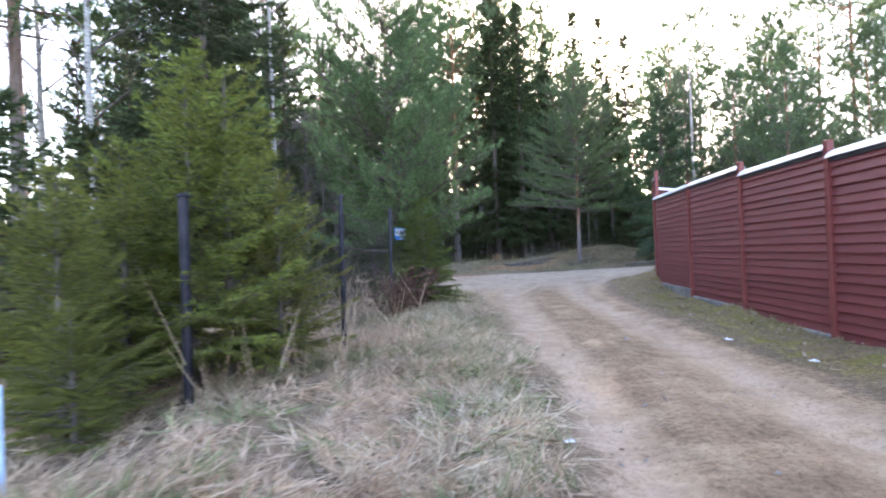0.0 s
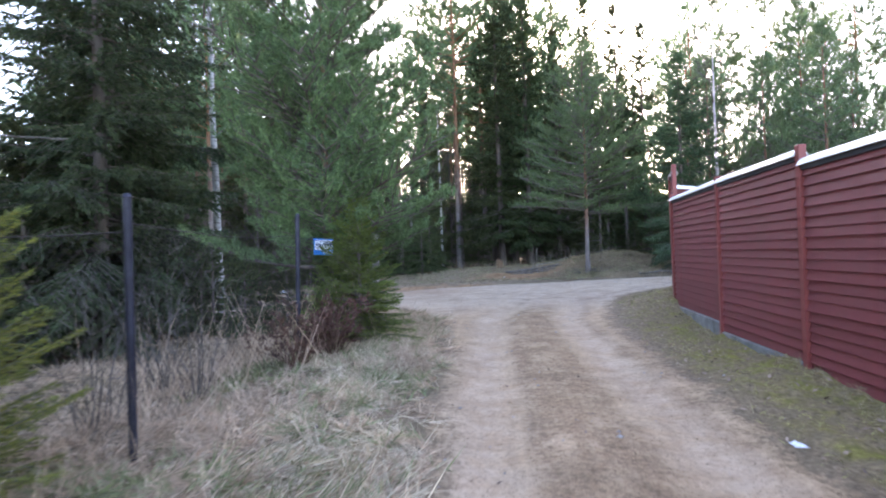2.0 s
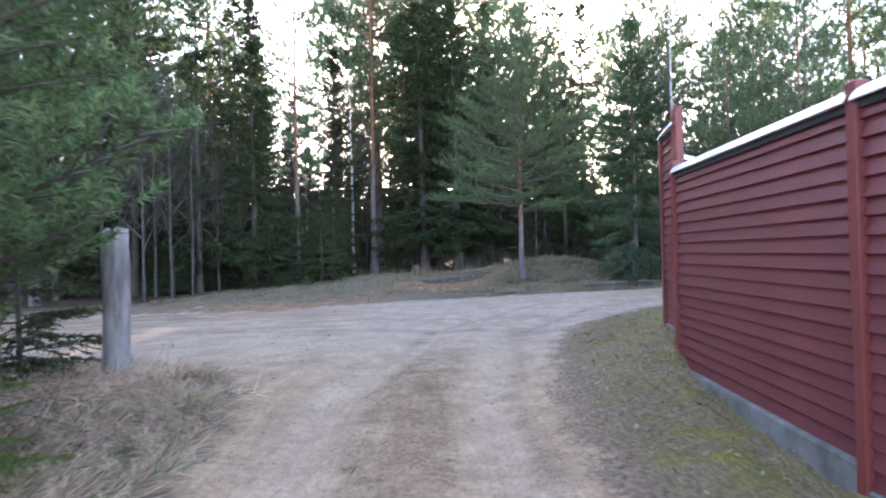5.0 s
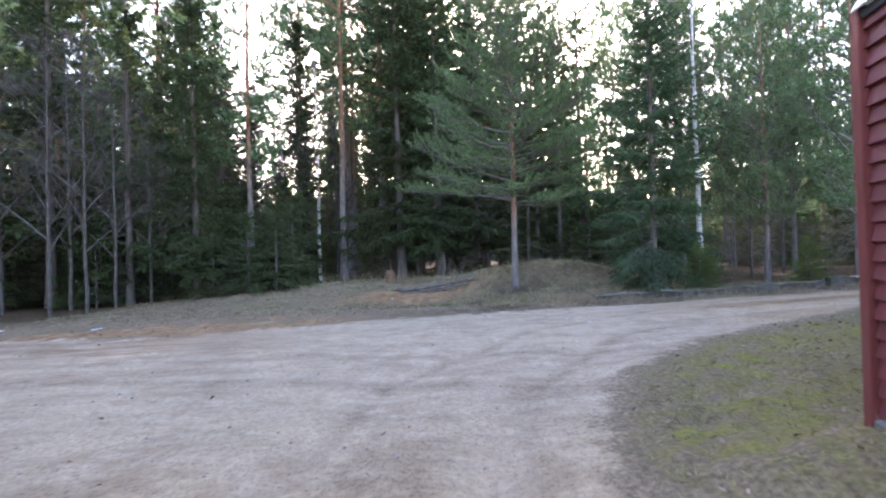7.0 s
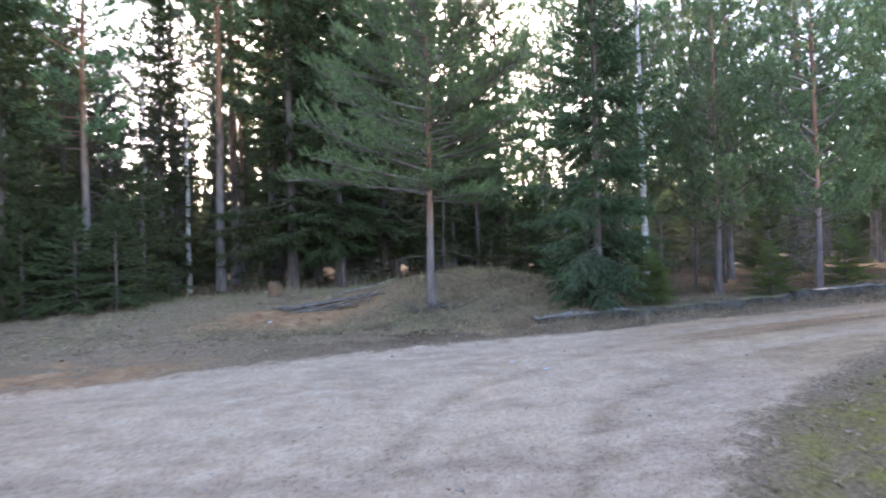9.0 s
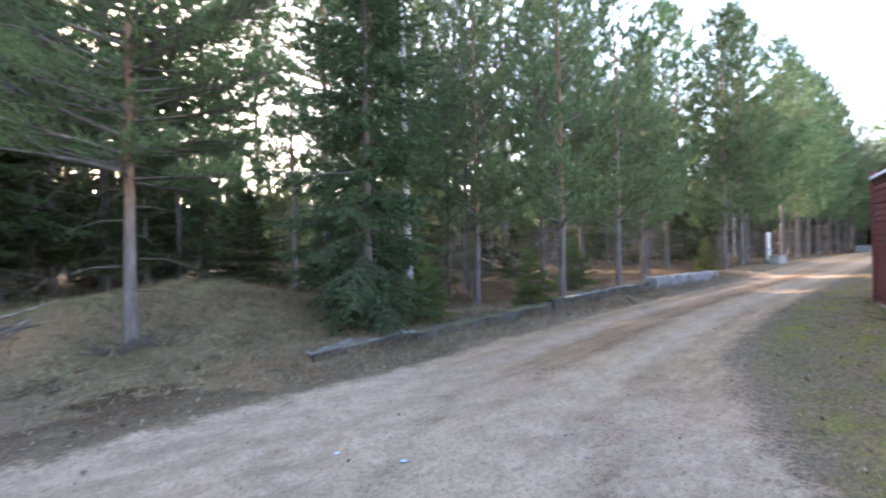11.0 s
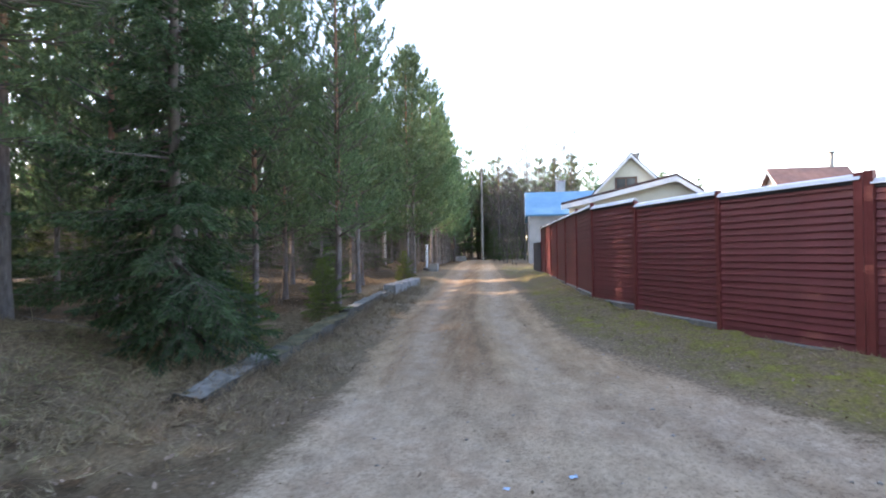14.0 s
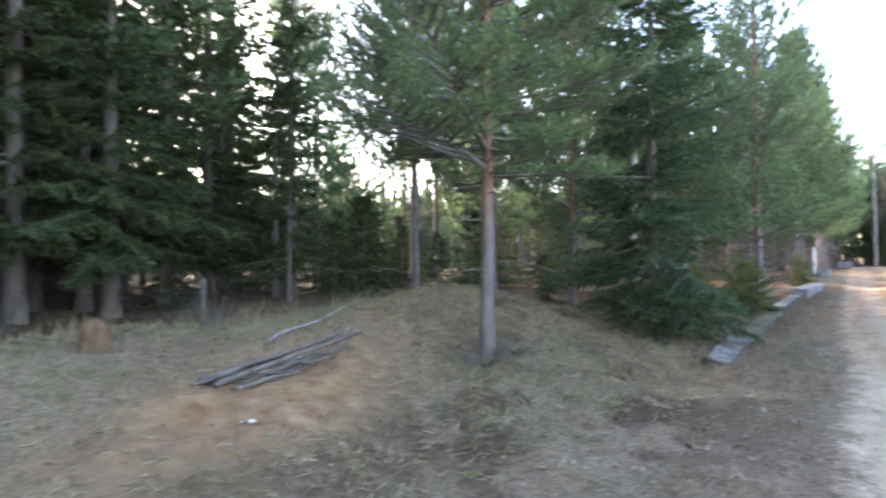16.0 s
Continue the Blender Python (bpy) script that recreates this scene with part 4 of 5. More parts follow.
# ---- houses beyond the fence ----
def gable_house(label, a, b, deep, wall_z, ridge_z, ridge_at, over, wall_mat, roof_mat, fascia_mat, chimney=None, window=None, name="house"):
    """A house whose gable wall runs from a to b (plan); it reaches deep metres behind that wall; the ridge stands at ridge_at of the width."""
    a, b = Vector((*a, 0)), Vector((*b, 0))
    d = b - a
    w = d.length
    root = tagged(new(name), label, "house")
    root.matrix_basis = Matrix.Translation(a) @ Matrix.Rotation(math.atan2(d.y, d.x), 4, 'Z')
    rx = ridge_at * w
    za, zb = wall_z if isinstance(wall_z, tuple) else (wall_z, wall_z)
    bm = bmesh.new()
    prof = [(0, -0.5), (w, -0.5), (w, zb), (rx, ridge_z), (0, za)]
    f0 = [bm.verts.new((x, 0, z)) for x, z in prof]
    f1 = [bm.verts.new((x, deep, z)) for x, z in prof]
    for i in range(5):
        bm.faces.new((f0[i], f0[(i + 1) % 5], f1[(i + 1) % 5], f1[i]))
    bm.faces.new(f0[::-1])
    bm.faces.new(f1)
    bmesh.ops.recalc_face_normals(bm, faces=bm.faces[:])
    part("wall", bm, wall_mat, root)
    for (x0, z0), (x1, z1) in (((0, za), (rx, ridge_z)), ((w, zb), (rx, ridge_z))):
        sl = (z1 - z0) / (x1 - x0)
        x0 -= over * (1 if x1 > x0 else -1)
        z0 = z1 + sl * (x0 - x1)
        bm = bmesh.new()
        t = 0.16
        q = [(x0, z0 + 0.01), (x1, z1 + 0.01), (x1, z1 + t), (x0, z0 + t)]
        g0 = [bm.verts.new((x, -over, z)) for x, z in q]
        g1 = [bm.verts.new((x, deep + over, z)) for x, z in q]
        for i in range(4):
            bm.faces.new((g0[i], g0[(i + 1) % 4], g1[(i + 1) % 4], g1[i]))
        bm.faces.new(g0[::-1])
        bm.faces.new(g1)
        bmesh.ops.recalc_face_normals(bm, faces=bm.faces[:])
        roof = part("roof", bm, roof_mat, root)
        bm = bmesh.new()
        q = [(x0, z0 - 0.16), (x1, z1 - 0.16), (x1, z1 + 0.05), (x0, z0 + 0.05)]
        g0 = [bm.verts.new((x, -over - 0.03, z)) for x, z in q]
        g1 = [bm.verts.new((x, -over - 0.003, z)) for x, z in q]
        for i in range(4):
            bm.faces.new((g0[i], g0[(i + 1) % 4], g1[(i + 1) % 4], g1[i]))
        bm.faces.new(g0[::-1])
        bm.faces.new(g1)
        bmesh.ops.recalc_face_normals(bm, faces=bm.faces[:])
        part("fascia", bm, fascia_mat, roof, "pale fascia board")
    if chimney:
        cx, cy, cw, top, mat = chimney
        ch = part("chimney", box(cx - cw, cy - cw, za, cx + cw, cy + cw, top, 0.02), mat, root)
        part("chimney_cap", box(cx - cw - 0.08, cy - cw - 0.08, top + 0.004, cx + cw + 0.08, cy + cw + 0.08, top + 0.12, 0.02), M_CONCRETE, ch)
    if window:
        for wx, wz, ww, wh in window:
            wd = part("window", box(wx - ww / 2, -0.03, wz - wh / 2, wx + ww / 2, -0.005, wz + wh / 2), M_GLASS, root, "dark window with a brown frame")
            for u0, u1, v0, v1 in ((-.5, .5, .5, .62), (-.5, .5, -.62, -.5), (-.6, -.5, -.62, .62), (.5, .6, -.62, .62), (-.04, .04, -.5, .5)):
                part("frame", box(wx + u0 * ww, -0.06, wz + v0 * wh, wx + u1 * ww, -0.031, wz + v1 * wh), M_FRAMEWOOD, wd)
    return root


gable_house("cream outbuilding with a low pitched brown roof and white fascia", (25.3, 20.85), (24.1, 15.9), 6.0, (4.12, 4.55), 5.05, 0.86, 0.3, M_CREAM, M_ROOFBROWN, M_CAP, name="outbuilding")
gable_house("cream gabled house with a small attic window", (42.4, 18.6), (41.0, 11.4), 10.0, (5.2, 5.2), 9.0, 0.5, 0.4, M_CREAM, M_ROOFSHADE, M_CAP, (4.0, 6.5, 0.3, 10.1, M_CONCRETE), ((3.3, 6.9, 1.3, 0.9),))
gable_house("white house under a blue metal roof", (56.0, 22.3), (47.5, 22.3), 9.0, (5.25, 5.25), 7.45, 0.5, 0.3, M_WHITEWALL, M_ROOFBLUE, M_CAP, (3.6, 3.0, 0.4, 8.6, M_WHITEWALL), name="house")
gable_house("house with a brown tiled roof behind the fence", (46.0, 5.3), (38.0, 5.3), 4.4, (4.2, 4.2), 7.6, 0.5, 0.4, M_WHITEWALL, M_ROOFRED, M_CAP, (4.0, 3.8, 0.11, 8.7, M_CONCRETE))


def metal_gate(a, b, low, high):
    """A closed dark gate of upright boards between two posts."""
    root = tagged(new("metal_gate"), "dark blue metal gate at the end of the red fence", "gate")
    root.location = (*a, 0)
    d = Vector(b) - Vector(a)
    turn = Matrix.Rotation(math.atan2(d.y, d.x), 4, 'Z')
    n = 14
    for k in range(n):
        part("board", box(d.length * k / n + 0.005, -0.015, low, d.length * (k + 1) / n - 0.005, 0.015, high - 0.03 * (k % 2)), M_GATE, root).matrix_basis = turn
    for z in (low + 0.25, high - 0.3):
        part("rail", box(0, 0.018, z, d.length, 0.05, z + 0.06, 0.005), M_GATE, root).matrix_basis = turn


metal_gate((30.1, 21.95), (33.6, 22.25), 1.0, 2.6)


def utility_pole(x, y, tall):
    root = tagged(new("utility_pole"), "grey wooden utility pole beside the forest road", "pole")
    root.location = (x, y, float(height(x, y)) - 0.3)
    finish(new("shaft", tri_mesh("shaft", *tubes([(np.array([[0, 0, 0], [0, 0, tall / 2], [0.05, 0, tall]]), np.array([0.17, 0.15, 0.11]))], 8))), M_WOODPALE, root)
    part("crossarm", box(-0.06, -0.7, tall - 0.5, 0.06, 0.7, tall - 0.38, 0.01), M_WOODPALE, root)


utility_pole(72.0, 28.05, 12.5)
kerb("pale concrete slab dumped at the bend of the road", (66.2, 30.2), (68.0, 30.6), 1.75, 1.6, 1.2, 0.6, M_CONCRETE, M_CONCRETE, 5)
kerb("pale concrete block by the marker post", (34.0, 28.4), (35.8, 28.6), 1.42, 1.38, 0.5, 0.5, M_CONCRETE, M_CONCRETE, 6)
wp = tagged(new("marker_post"), "white painted marker post at the forest edge", "post")
wp.location = (35.1, 29.0, float(height(35.1, 29.0)) - 0.1)
part("shaft", box(-0.16, -0.06, 0, 0.16, 0.06, 1.75, 0.02), M_SIGNWHITE, wp)
part("base", box(-0.3, -0.2, 0, 0.3, 0.2, 0.28, 0.02), M_CONCRETE, wp)


# ---- tree kinds ----
G = "forest trees"
flat_rise = lambda u: 0.25 + 0.5 * u
droop_rise, droop_bend = (lambda u: -0.22 + 0.75 * u), (lambda u: -0.22 + 0.30 * u)
up_bend = lambda u: 0.12

near_pine = tree_thing("pine_tree", "bushy young pine with dense blue-green needles by the fence", "pine tree", G,
                       pine(21, 6.9, 1.15, 2.2, full, 22, 7, 0.135, 0.17, 52, 0.10, 0.013, 0.075, lambda u: 0.10 + 0.75 * u, up_bend, 5, 0.04, 1.0, 0.9, 0.3, 0.25), M_YOUNGBARK, M_TUFT, M_SPRUCEBARK)
mid_pine = tree_thing("pine_tree", "young pine with a full blue-green crown on the grassy mound", "pine tree", G,
                      pine(22, 10.6, 2.75, 2.75, lambda u: (1 - u) ** 0.66 * (0.66 + 0.34 * min(1, u * 4)), 28, 6, 0.15, 0.22, 27, 0.13, 0.020, 0.098, lambda u: 0.05 + 0.75 * u, lambda u: 0.12 - 0.2 * (1 - u) ** 3, 14, 0.05, 0.9, 0.6, 0.35, 0.36), M_YOUNGBARK, M_YOUNG, M_TWIG)
row_pine = tree_thing("pine_tree", "slender young pine behind the concrete kerb", "pine tree", G,
                      pine(23, 9.9, 1.9, 1.8, young, 21, 5, 0.21, 0.26, 25, 0.17, 0.030, 0.078, flat_rise, up_bend, 40, 0.16, 0.9, 0.6), M_YOUNGBARK, M_PINE, M_TWIG)
row_pine_b = tree_thing("pine_tree", "young pine with a tapering crown behind the kerb", "pine tree", G,
                        pine(24, 11.8, 1.9, 2.1, young, 21, 5, 0.26, 0.34, 22, 0.24, 0.050, 0.085, flat_rise, up_bend, 40, 0.16, 0.9, 0.6, twigs=False), M_PINEBARK, M_PINE, M_TWIG)
tall_pine = tree_thing("pine_tree", "tall pine with a bare trunk and high sparse crown", "pine tree", G,
                       pine(25, 19, 9.5, 2.2, mature, 14, 5, 0.30, 0.36, 26, 0.28, 0.058, 0.16, lambda u: 0.05 + 0.6 * u, lambda u: 0.05, 26, 0.30, 0.6, 0.75, 0.3, 0.45, False, 0.1), M_PINEBARK, M_PINE)
tall_pine_b = tree_thing("pine_tree", "tall forest pine with tiered open crown", "pine tree", G,
                         pine(26, 16.5, 5.5, 2.2, lambda u: (1 - u) ** 0.5 * (0.6 + 0.4 * min(1, u * 3)), 18, 5, 0.29, 0.34, 23, 0.27, 0.055, 0.14, lambda u: 0.0 + 0.6 * u, lambda u: 0.06, 36, 0.28, 0.6, 0.75, 0.3, 0.4, False, 0.1), M_PINEBARK, M_PINE)
spruce = tree_thing("spruce_tree", "dense dark spruce with branches down to the ground", "spruce tree", G,
                    spruce_like(31, 9.8, 0.55, 1.95, lambda u: (1 - u) ** 0.75 * (0.78 + 0.22 * min(1, u * 6)), 38, 7, 0.12, 17, 0.085, 0.025, 0.11, droop_rise, droop_bend, 0.10, 0, 0.12, 0.7), M_SPRUCEBARK, M_HERO)
big_spruce = tree_thing("spruce_tree", "big dark spruce with dense drooping boughs", "spruce tree", G,
                        spruce_like(37, 17.0, 1.7, 2.3, ragged_cone, 40, 6, 0.24, 16, 0.18, 0.055, 0.17, droop_rise, droop_bend, 0.12, 30, 0.14, 0.8, twigs=False), M_SPRUCEBARK, M_SPRUCE)
tall_spruce = tree_thing("spruce_tree", "tall dark forest spruce with drooping boughs", "spruce tree", G,
                         spruce_like(32, 17.0, 2.6, 2.3, ragged_cone, 32, 5, 0.28, 16, 0.22, 0.060, 0.17, droop_rise, droop_bend, 0.12, 46, 0.30, 0.7, twigs=False), M_SPRUCEBARK, M_SPRUCE)
tall_spruce_b = tree_thing("spruce_tree", "ragged tall spruce with a pointed top", "spruce tree", G,
                           spruce_like(33, 14.0, 1.7, 2.0, ragged_cone, 28, 5, 0.27, 15, 0.21, 0.058, 0.14, droop_rise, droop_bend, 0.12, 34, 0.30, 0.6, twigs=False), M_SPRUCEBARK, M_SPRUCE)
small_spruce = tree_thing("spruce_sapling", "small green spruce sapling", "spruce tree", "spruce saplings",
                          spruce_like(34, 2.3, 0.06, 0.85, cone, 20, 8, 0.060, 13, 0.038, 0.011, 0.03, lambda u: 0.05 + 0.5 * u, droop_bend, 0.05, 0, 0.06, 0.25), M_SPRUCEBARK, M_FRESH)
forest_sapling = tree_thing("spruce_sapling", "young spruce in the forest undergrowth", "spruce tree", "spruce saplings",
                            spruce_like(36, 3.2, 0.25, 1.15, cone, 14, 5, 0.17, 13, 0.12, 0.034, 0.04, lambda u: 0.0 + 0.5 * u, droop_bend, 0.05, 8, 0.22, 0.4, twigs=False), M_SPRUCEBARK, M_SPRUCE)
yellow_spruce = tree_thing("spruce_sapling", "young spruce with yellow-green shoots beside the fence", "spruce tree", "spruce saplings",
                           spruce_like(35, 2.9, 0.25, 0.80, lambda u: (1 - u) ** 0.75, 21, 6, 0.065, 18, 0.045, 0.011, 0.035, lambda u: 0.25 + 0.6 * u, droop_bend, 0.1, 14, 0.22, 0.25), M_SPRUCEBARK, M_YELLOW)
birch = tree_thing("birch_tree", "leafless birch with a white trunk", "birch tree", "birches", broadleaf(41, 13, 0.105, 0.35, 3.2, 16, 9), M_BIRCH, M_TWIG, M_TWIG)
bare_tree = tree_thing("bare_tree", "leafless grey deciduous tree", "tree", "leafless trees", broadleaf(42, 9, 0.06, 0.2, 2.6, 16, 9), M_BARE, M_BARE)
bare_tree_b = tree_thing("bare_tree", "tall leafless grey tree with fine twigs", "tree", "leafless trees", broadleaf(43, 12, 0.09, 0.3, 3.0, 20, 11), M_BARE, M_BARE)

# trees that stand by the walk
put(near_pine, -2.17, 11.75, 30)
TALL = [(tall_pine_b, -5.5, 44.0, 105, 1.22), (tall_pine, -3.1, 46.0, 144, 1.26), (tall_pine_b, -0.8, 43.0, 120, 1.32), (tall_spruce, 0.8, 47.0, 26, 1.47), (tall_pine, 2.5, 50.0, 285, 1.34),
        (tall_pine_b, 4.7, 46.0, 310, 1.25), (tall_spruce, 6.9, 44.0, 10, 1.14), (tall_spruce_b, 9.9, 48.0, 35, 1.46), (tall_spruce, 11.1, 45.0, 350, 1.04), (tall_pine, 15.0, 52.0, 340, 0.98)]
TALL += [(tall_pine_b, 15.9, 50.0, 204, 1.08), (tall_pine_b, 15.6, 42.0, 250, 1.07), (tall_pine_b, 19.5, 44.0, 125, 1.08), (row_pine_b, 20.4, 41.0, 220, 1.39), (tall_pine_b, 24.5, 46.0, 140, 1.16),
         (tall_pine, 29.3, 44.0, 340, 0.95), (tall_pine_b, 11.1, 34.2, 30, 0.85)]
for kind, x, y, tr, sc in TALL:
    put(kind, x, y, tr, sc)
put(mid_pine, 4.56, 29.55, 0)
# two short spruces added to keep sun patches off the road
put(tall_spruce_b, 6.6, 38.2, 40, 0.55)
put(tall_spruce_b, 7.5, 40.4, 110, 0.62)
put(big_spruce, -7.2, 33.4, 70, 0.8)
put(tall_spruce_b, -9.8, 33.4, 190, 1.0)
put(tall_pine_b, -5.6, 35.0, 190, 0.9)

put(spruce, 8.6, 28.45, 0)
for x, y, tr, sc in ((-6.5, 11.9, 70, 1.2), (-8.0, 14.4, 220, 1.4)):
    put(spruce, x, y, tr, sc)
put(row_pine, 14.36, 27.75, 10)
for x, y, tr, sc in ((12.5, 29.1, 40, 0.93), (17.0, 30.4, 80, 0.95), (21.8, 29.3, 200, 0.9), (24.6, 30.6, 250, 1.05), (10.9, 31.4, 120, 1.0)):
    put(row_pine, x, y, tr, sc)
put(row_pine_b, 18.6, 28.5, 0, 0.92)
for x, y, tr, sc in ((28.9, 28.95, 60, 1.0), (31.4, 29.1, 140, 1.08), (34.6, 29.9, 200, 1.1), (38.2, 29.2, 20, 1.08), (42.4, 29.5, 90, 1.1), (46.4, 29.9, 10, 1.1), (50.5, 30.2, 70, 1.12), (56, 30.7, 210, 1.15), (66, 31.6, 310, 1.15),
                     (23, 32.8, 100, 1.1), (30.0, 32.2, 300, 1.15), (16.2, 33.2, 50, 1.05), (61, 31.2, 40, 1.15)):
    put(row_pine_b, x, y, tr, sc)
put(tall_pine, -2.52, 39.6, 0, 1.05)
put(big_spruce, 0.40, 39.2, 0, 1.15)
put(tall_spruce, 1.2, 45.5, 150, 1.2)
for x, y, tr, sc in ((-4.6, 41.0, 10, 1.2), (-5.6, 45.0, 90, 1.3), (-3.4, 43.0, 170, 1.15), (-6.4, 39.0, 250, 1.0)):
    put(bare_tree, x, y, tr, sc)
put(tall_pine_b, 5.1, 43.2, 0, 1.05)
put(birch, 10.65, 29.6, 0, 0.9)
put(tall_pine_b, 12.2, 38.5, 160, 0.8)
for x, y, tr, sc in ((-6.35, 15.7, 30, 0.95), (-3.6, 39.0, 90, 0.9), (-11.5, 13.0, 140, 1.0), (-13.2, 10.0, 240, 0.9), (-8.2, 10.6, 10, 0.9), (46, 34.5, 60, 1.0), (-6.2, 41.9, 200, 1.0)):
    put(birch, x, y, tr, sc)
put(yellow_spruce, -2.85, 4.9, 0, 1.10)
for x, y, tr, sc in ((-2.56, 5.05, 100, 1.06), (-3.04, 3.55, 200, 0.68), (-2.12, 5.2, 40, 0.68), (-3.3, 4.6, 300, 0.80), (-3.7, 4.2, 150, 0.62), (-2.75, 3.3, 250, 0.36), (-3.7, 5.6, 20, 0.8)):
    put(yellow_spruce, x, y, tr, sc)
put(small_spruce, -1.40, 10.82, 0, 0.95)
for x, y, tr, sc in ((-1.62, 11.35, 90, 0.80), (-1.95, 11.2, 200, 0.75), (12.75, 27.55, 60, 0.62), (9.7, 27.9, 20, 0.6), (10.4, 28.7, 120, 0.55), (16.1, 28.6, 40, 0.7), (25.0, 28.3, 60, 0.6)):
    put(small_spruce, x, y, tr, sc)
put(bare_tree, -9.6, 30.4, 0)
for x, y, tr, sc in ((-10.4, 29.8, 80, 1.0), (-9.1, 31.2, 160, 0.9), (-10.9, 31.6, 240, 1.1), (-12.4, 30.4, 20, 0.95), (-4.4, 38.0, 60, 0.8), (12.9, 30.6, 70, 0.75), (14.6, 31.5, 20, 0.8), (-8.6, 32.6, 300, 0.8)):
    put(bare_tree, x, y, tr, sc)


# ---- the rest of the forest, strewn ----
taken = [(o.location.x, o.location.y) for o in scene.collection.objects if o.parent is None and "tree" in o.name]


def in_gap(x, y):
    """The clearing through which the sky shows above the bank."""
    return -21 < math.degrees(math.atan2(x - 2.1, y - 14)) < -11


def clearing(x, y):
    """The open stretch behind the young pines, where the sky comes down low."""
    return y > 36 and 30 < math.degrees(math.atan2(x + 2.3, y - 24.4)) < 40


def sunlit_ride(x, y):
    """The ride in the pines through which the sun reaches the forest road."""
    return 24.4 < x - 0.07 * (y - 25) < 27.4


def strew(kinds, weights, x0, x1, y0, y1, n, gap, keep=lambda x, y: True, sizes=(0.85, 1.2)):
    made = tries = 0
    while made < n and tries < n * 60:
        tries += 1
        x, y = rng.uniform(x0, x1), rng.uniform(y0, y1)
        if not keep(x, y) or sunlit_ride(x, y) or any((x - a) ** 2 + (y - b) ** 2 < gap * gap for a, b in taken):
            continue
        if float(road_depth(x, y)) > -0.9:
            continue
        taken.append((x, y))
        put(kinds[rng.choice(len(kinds), p=weights)], x, y, rng.uniform(0, 360), rng.uniform(*sizes))
        made += 1


strew([tall_spruce, tall_spruce_b, tall_pine, tall_pine_b, birch], [0.30, 0.25, 0.22, 0.18, 0.05], -30, 6, 38, 54, 34, 2.4, lambda x, y: not in_gap(x, y), sizes=(0.95, 1.25))
strew([tall_spruce_b, tall_spruce, tall_pine_b], [0.45, 0.3, 0.25], -2, 12, 44, 72, 16, 2.2, sizes=(0.8, 1.05))
strew([tall_spruce_b, tall_pine_b, forest_sapling], [0.35, 0.35, 0.3], 12, 46, 44, 74, 20, 2.6, lambda x, y: not clearing(x, y), sizes=(0.6, 0.85))
strew([row_pine_b, forest_sapling, birch, tall_pine], [0.45, 0.25, 0.15, 0.15], 6, 44, 42, 76, 20, 2.4, clearing, sizes=(0.6, 0.95))
# spruce added in the sun's line to keep the junction shaded
put(big_spruce, 2.9, 46.5, 200, 1.0)
for x, y, tr, sc in ((2.3, 39.3, 30, 1.08), (4.3, 41.2, 120, 0.95), (1.3, 42.2, 220, 1.1), (-4.4, 38.4, 310, 0.75)):
    put(big_spruce, x, y, tr, sc)
# spruces added to block sun patches on the fence and road
for x, y, tr, sc in ((12.4, 53.0, 30, 1.1), (10.6, 50.0, 120, 1.1), (13.4, 58.0, 220, 1.2), (9.2, 47.0, 300, 1.0), (21.5, 42.0, 80, 0.8)):
    put(tall_spruce_b, x, y, tr, sc)
# one more added spruce against the sun on the junction
put(tall_spruce_b, 2.8, 52.0, 80, 1.25)
strew([tall_spruce_b, big_spruce], [0.6, 0.4], -34, 2, 46, 70, 40, 2.0, lambda x, y: not in_gap(x, y), sizes=(0.7, 1.0))
strew([tall_spruce, tall_pine, tall_spruce_b, tall_pine_b], [0.3, 0.3, 0.2, 0.2], -45, 14, 54, 82, 36, 3.2, lambda x, y: not in_gap(x, y), sizes=(1.0, 1.3))
strew([tall_spruce_b, tall_spruce, tall_pine_b, row_pine_b], [0.3, 0.25, 0.2, 0.25], -26, -9, 28, 37, 20, 2.0)
strew([tall_spruce_b, tall_spruce, tall_pine, tall_pine_b, birch, bare_tree_b], [0.10, 0.08, 0.12, 0.12, 0.30, 0.28], -30, -10.0, 5, 15.2, 30, 1.8)
strew([tall_pine_b, tall_pine, row_pine_b, birch, tall_spruce_b], [0.3, 0.25, 0.28, 0.07, 0.10], 10, 38, 38, 66, 16, 3.4, lambda x, y: not clearing(x, y), sizes=(0.85, 1.15))
strew([row_pine_b, tall_pine_b, tall_pine], [0.5, 0.3, 0.2], 34, 75, 32, 60, 30, 2.8)
strew([forest_sapling, tall_spruce_b], [0.6, 0.4], -26, 9, 41, 56, 46, 1.4, sizes=(0.6, 1.0))
strew([forest_sapling], [1.0], 10, 44, 31.5, 52, 34, 1.6, sizes=(0.4, 1.1))
strew([tall_spruce_b, forest_sapling, row_pine_b], [0.35, 0.45, 0.20], 2, 26, 38, 52, 11, 2.4, lambda x, y: not clearing(x, y), sizes=(0.45, 0.7))
strew([forest_sapling], [1.0], 8, 24, 36.5, 47, 12, 1.6, sizes=(0.7, 1.25))
strew([tall_spruce_b, tall_spruce], [0.6, 0.4], 4, 60, 54, 84, 46, 2.4, sizes=(0.5, 0.7))
strew([forest_sapling], [1.0], -16, -3.5, 32.5, 37, 26, 0.9, sizes=(0.8, 1.5))
strew([forest_sapling], [1.0], -18, -6.5, 6, 15, 24, 1.0, sizes=(0.6, 1.3))
strew([forest_sapling], [1.0], -9.5, -3.2, 12.6, 14.8, 16, 0.6, sizes=(0.35, 0.75))
strew([tall_pine_b, tall_spruce_b, row_pine_b], [0.4, 0.3, 0.3], 66, 112, 31, 44, 40, 1.6, sizes=(0.8, 1.15))
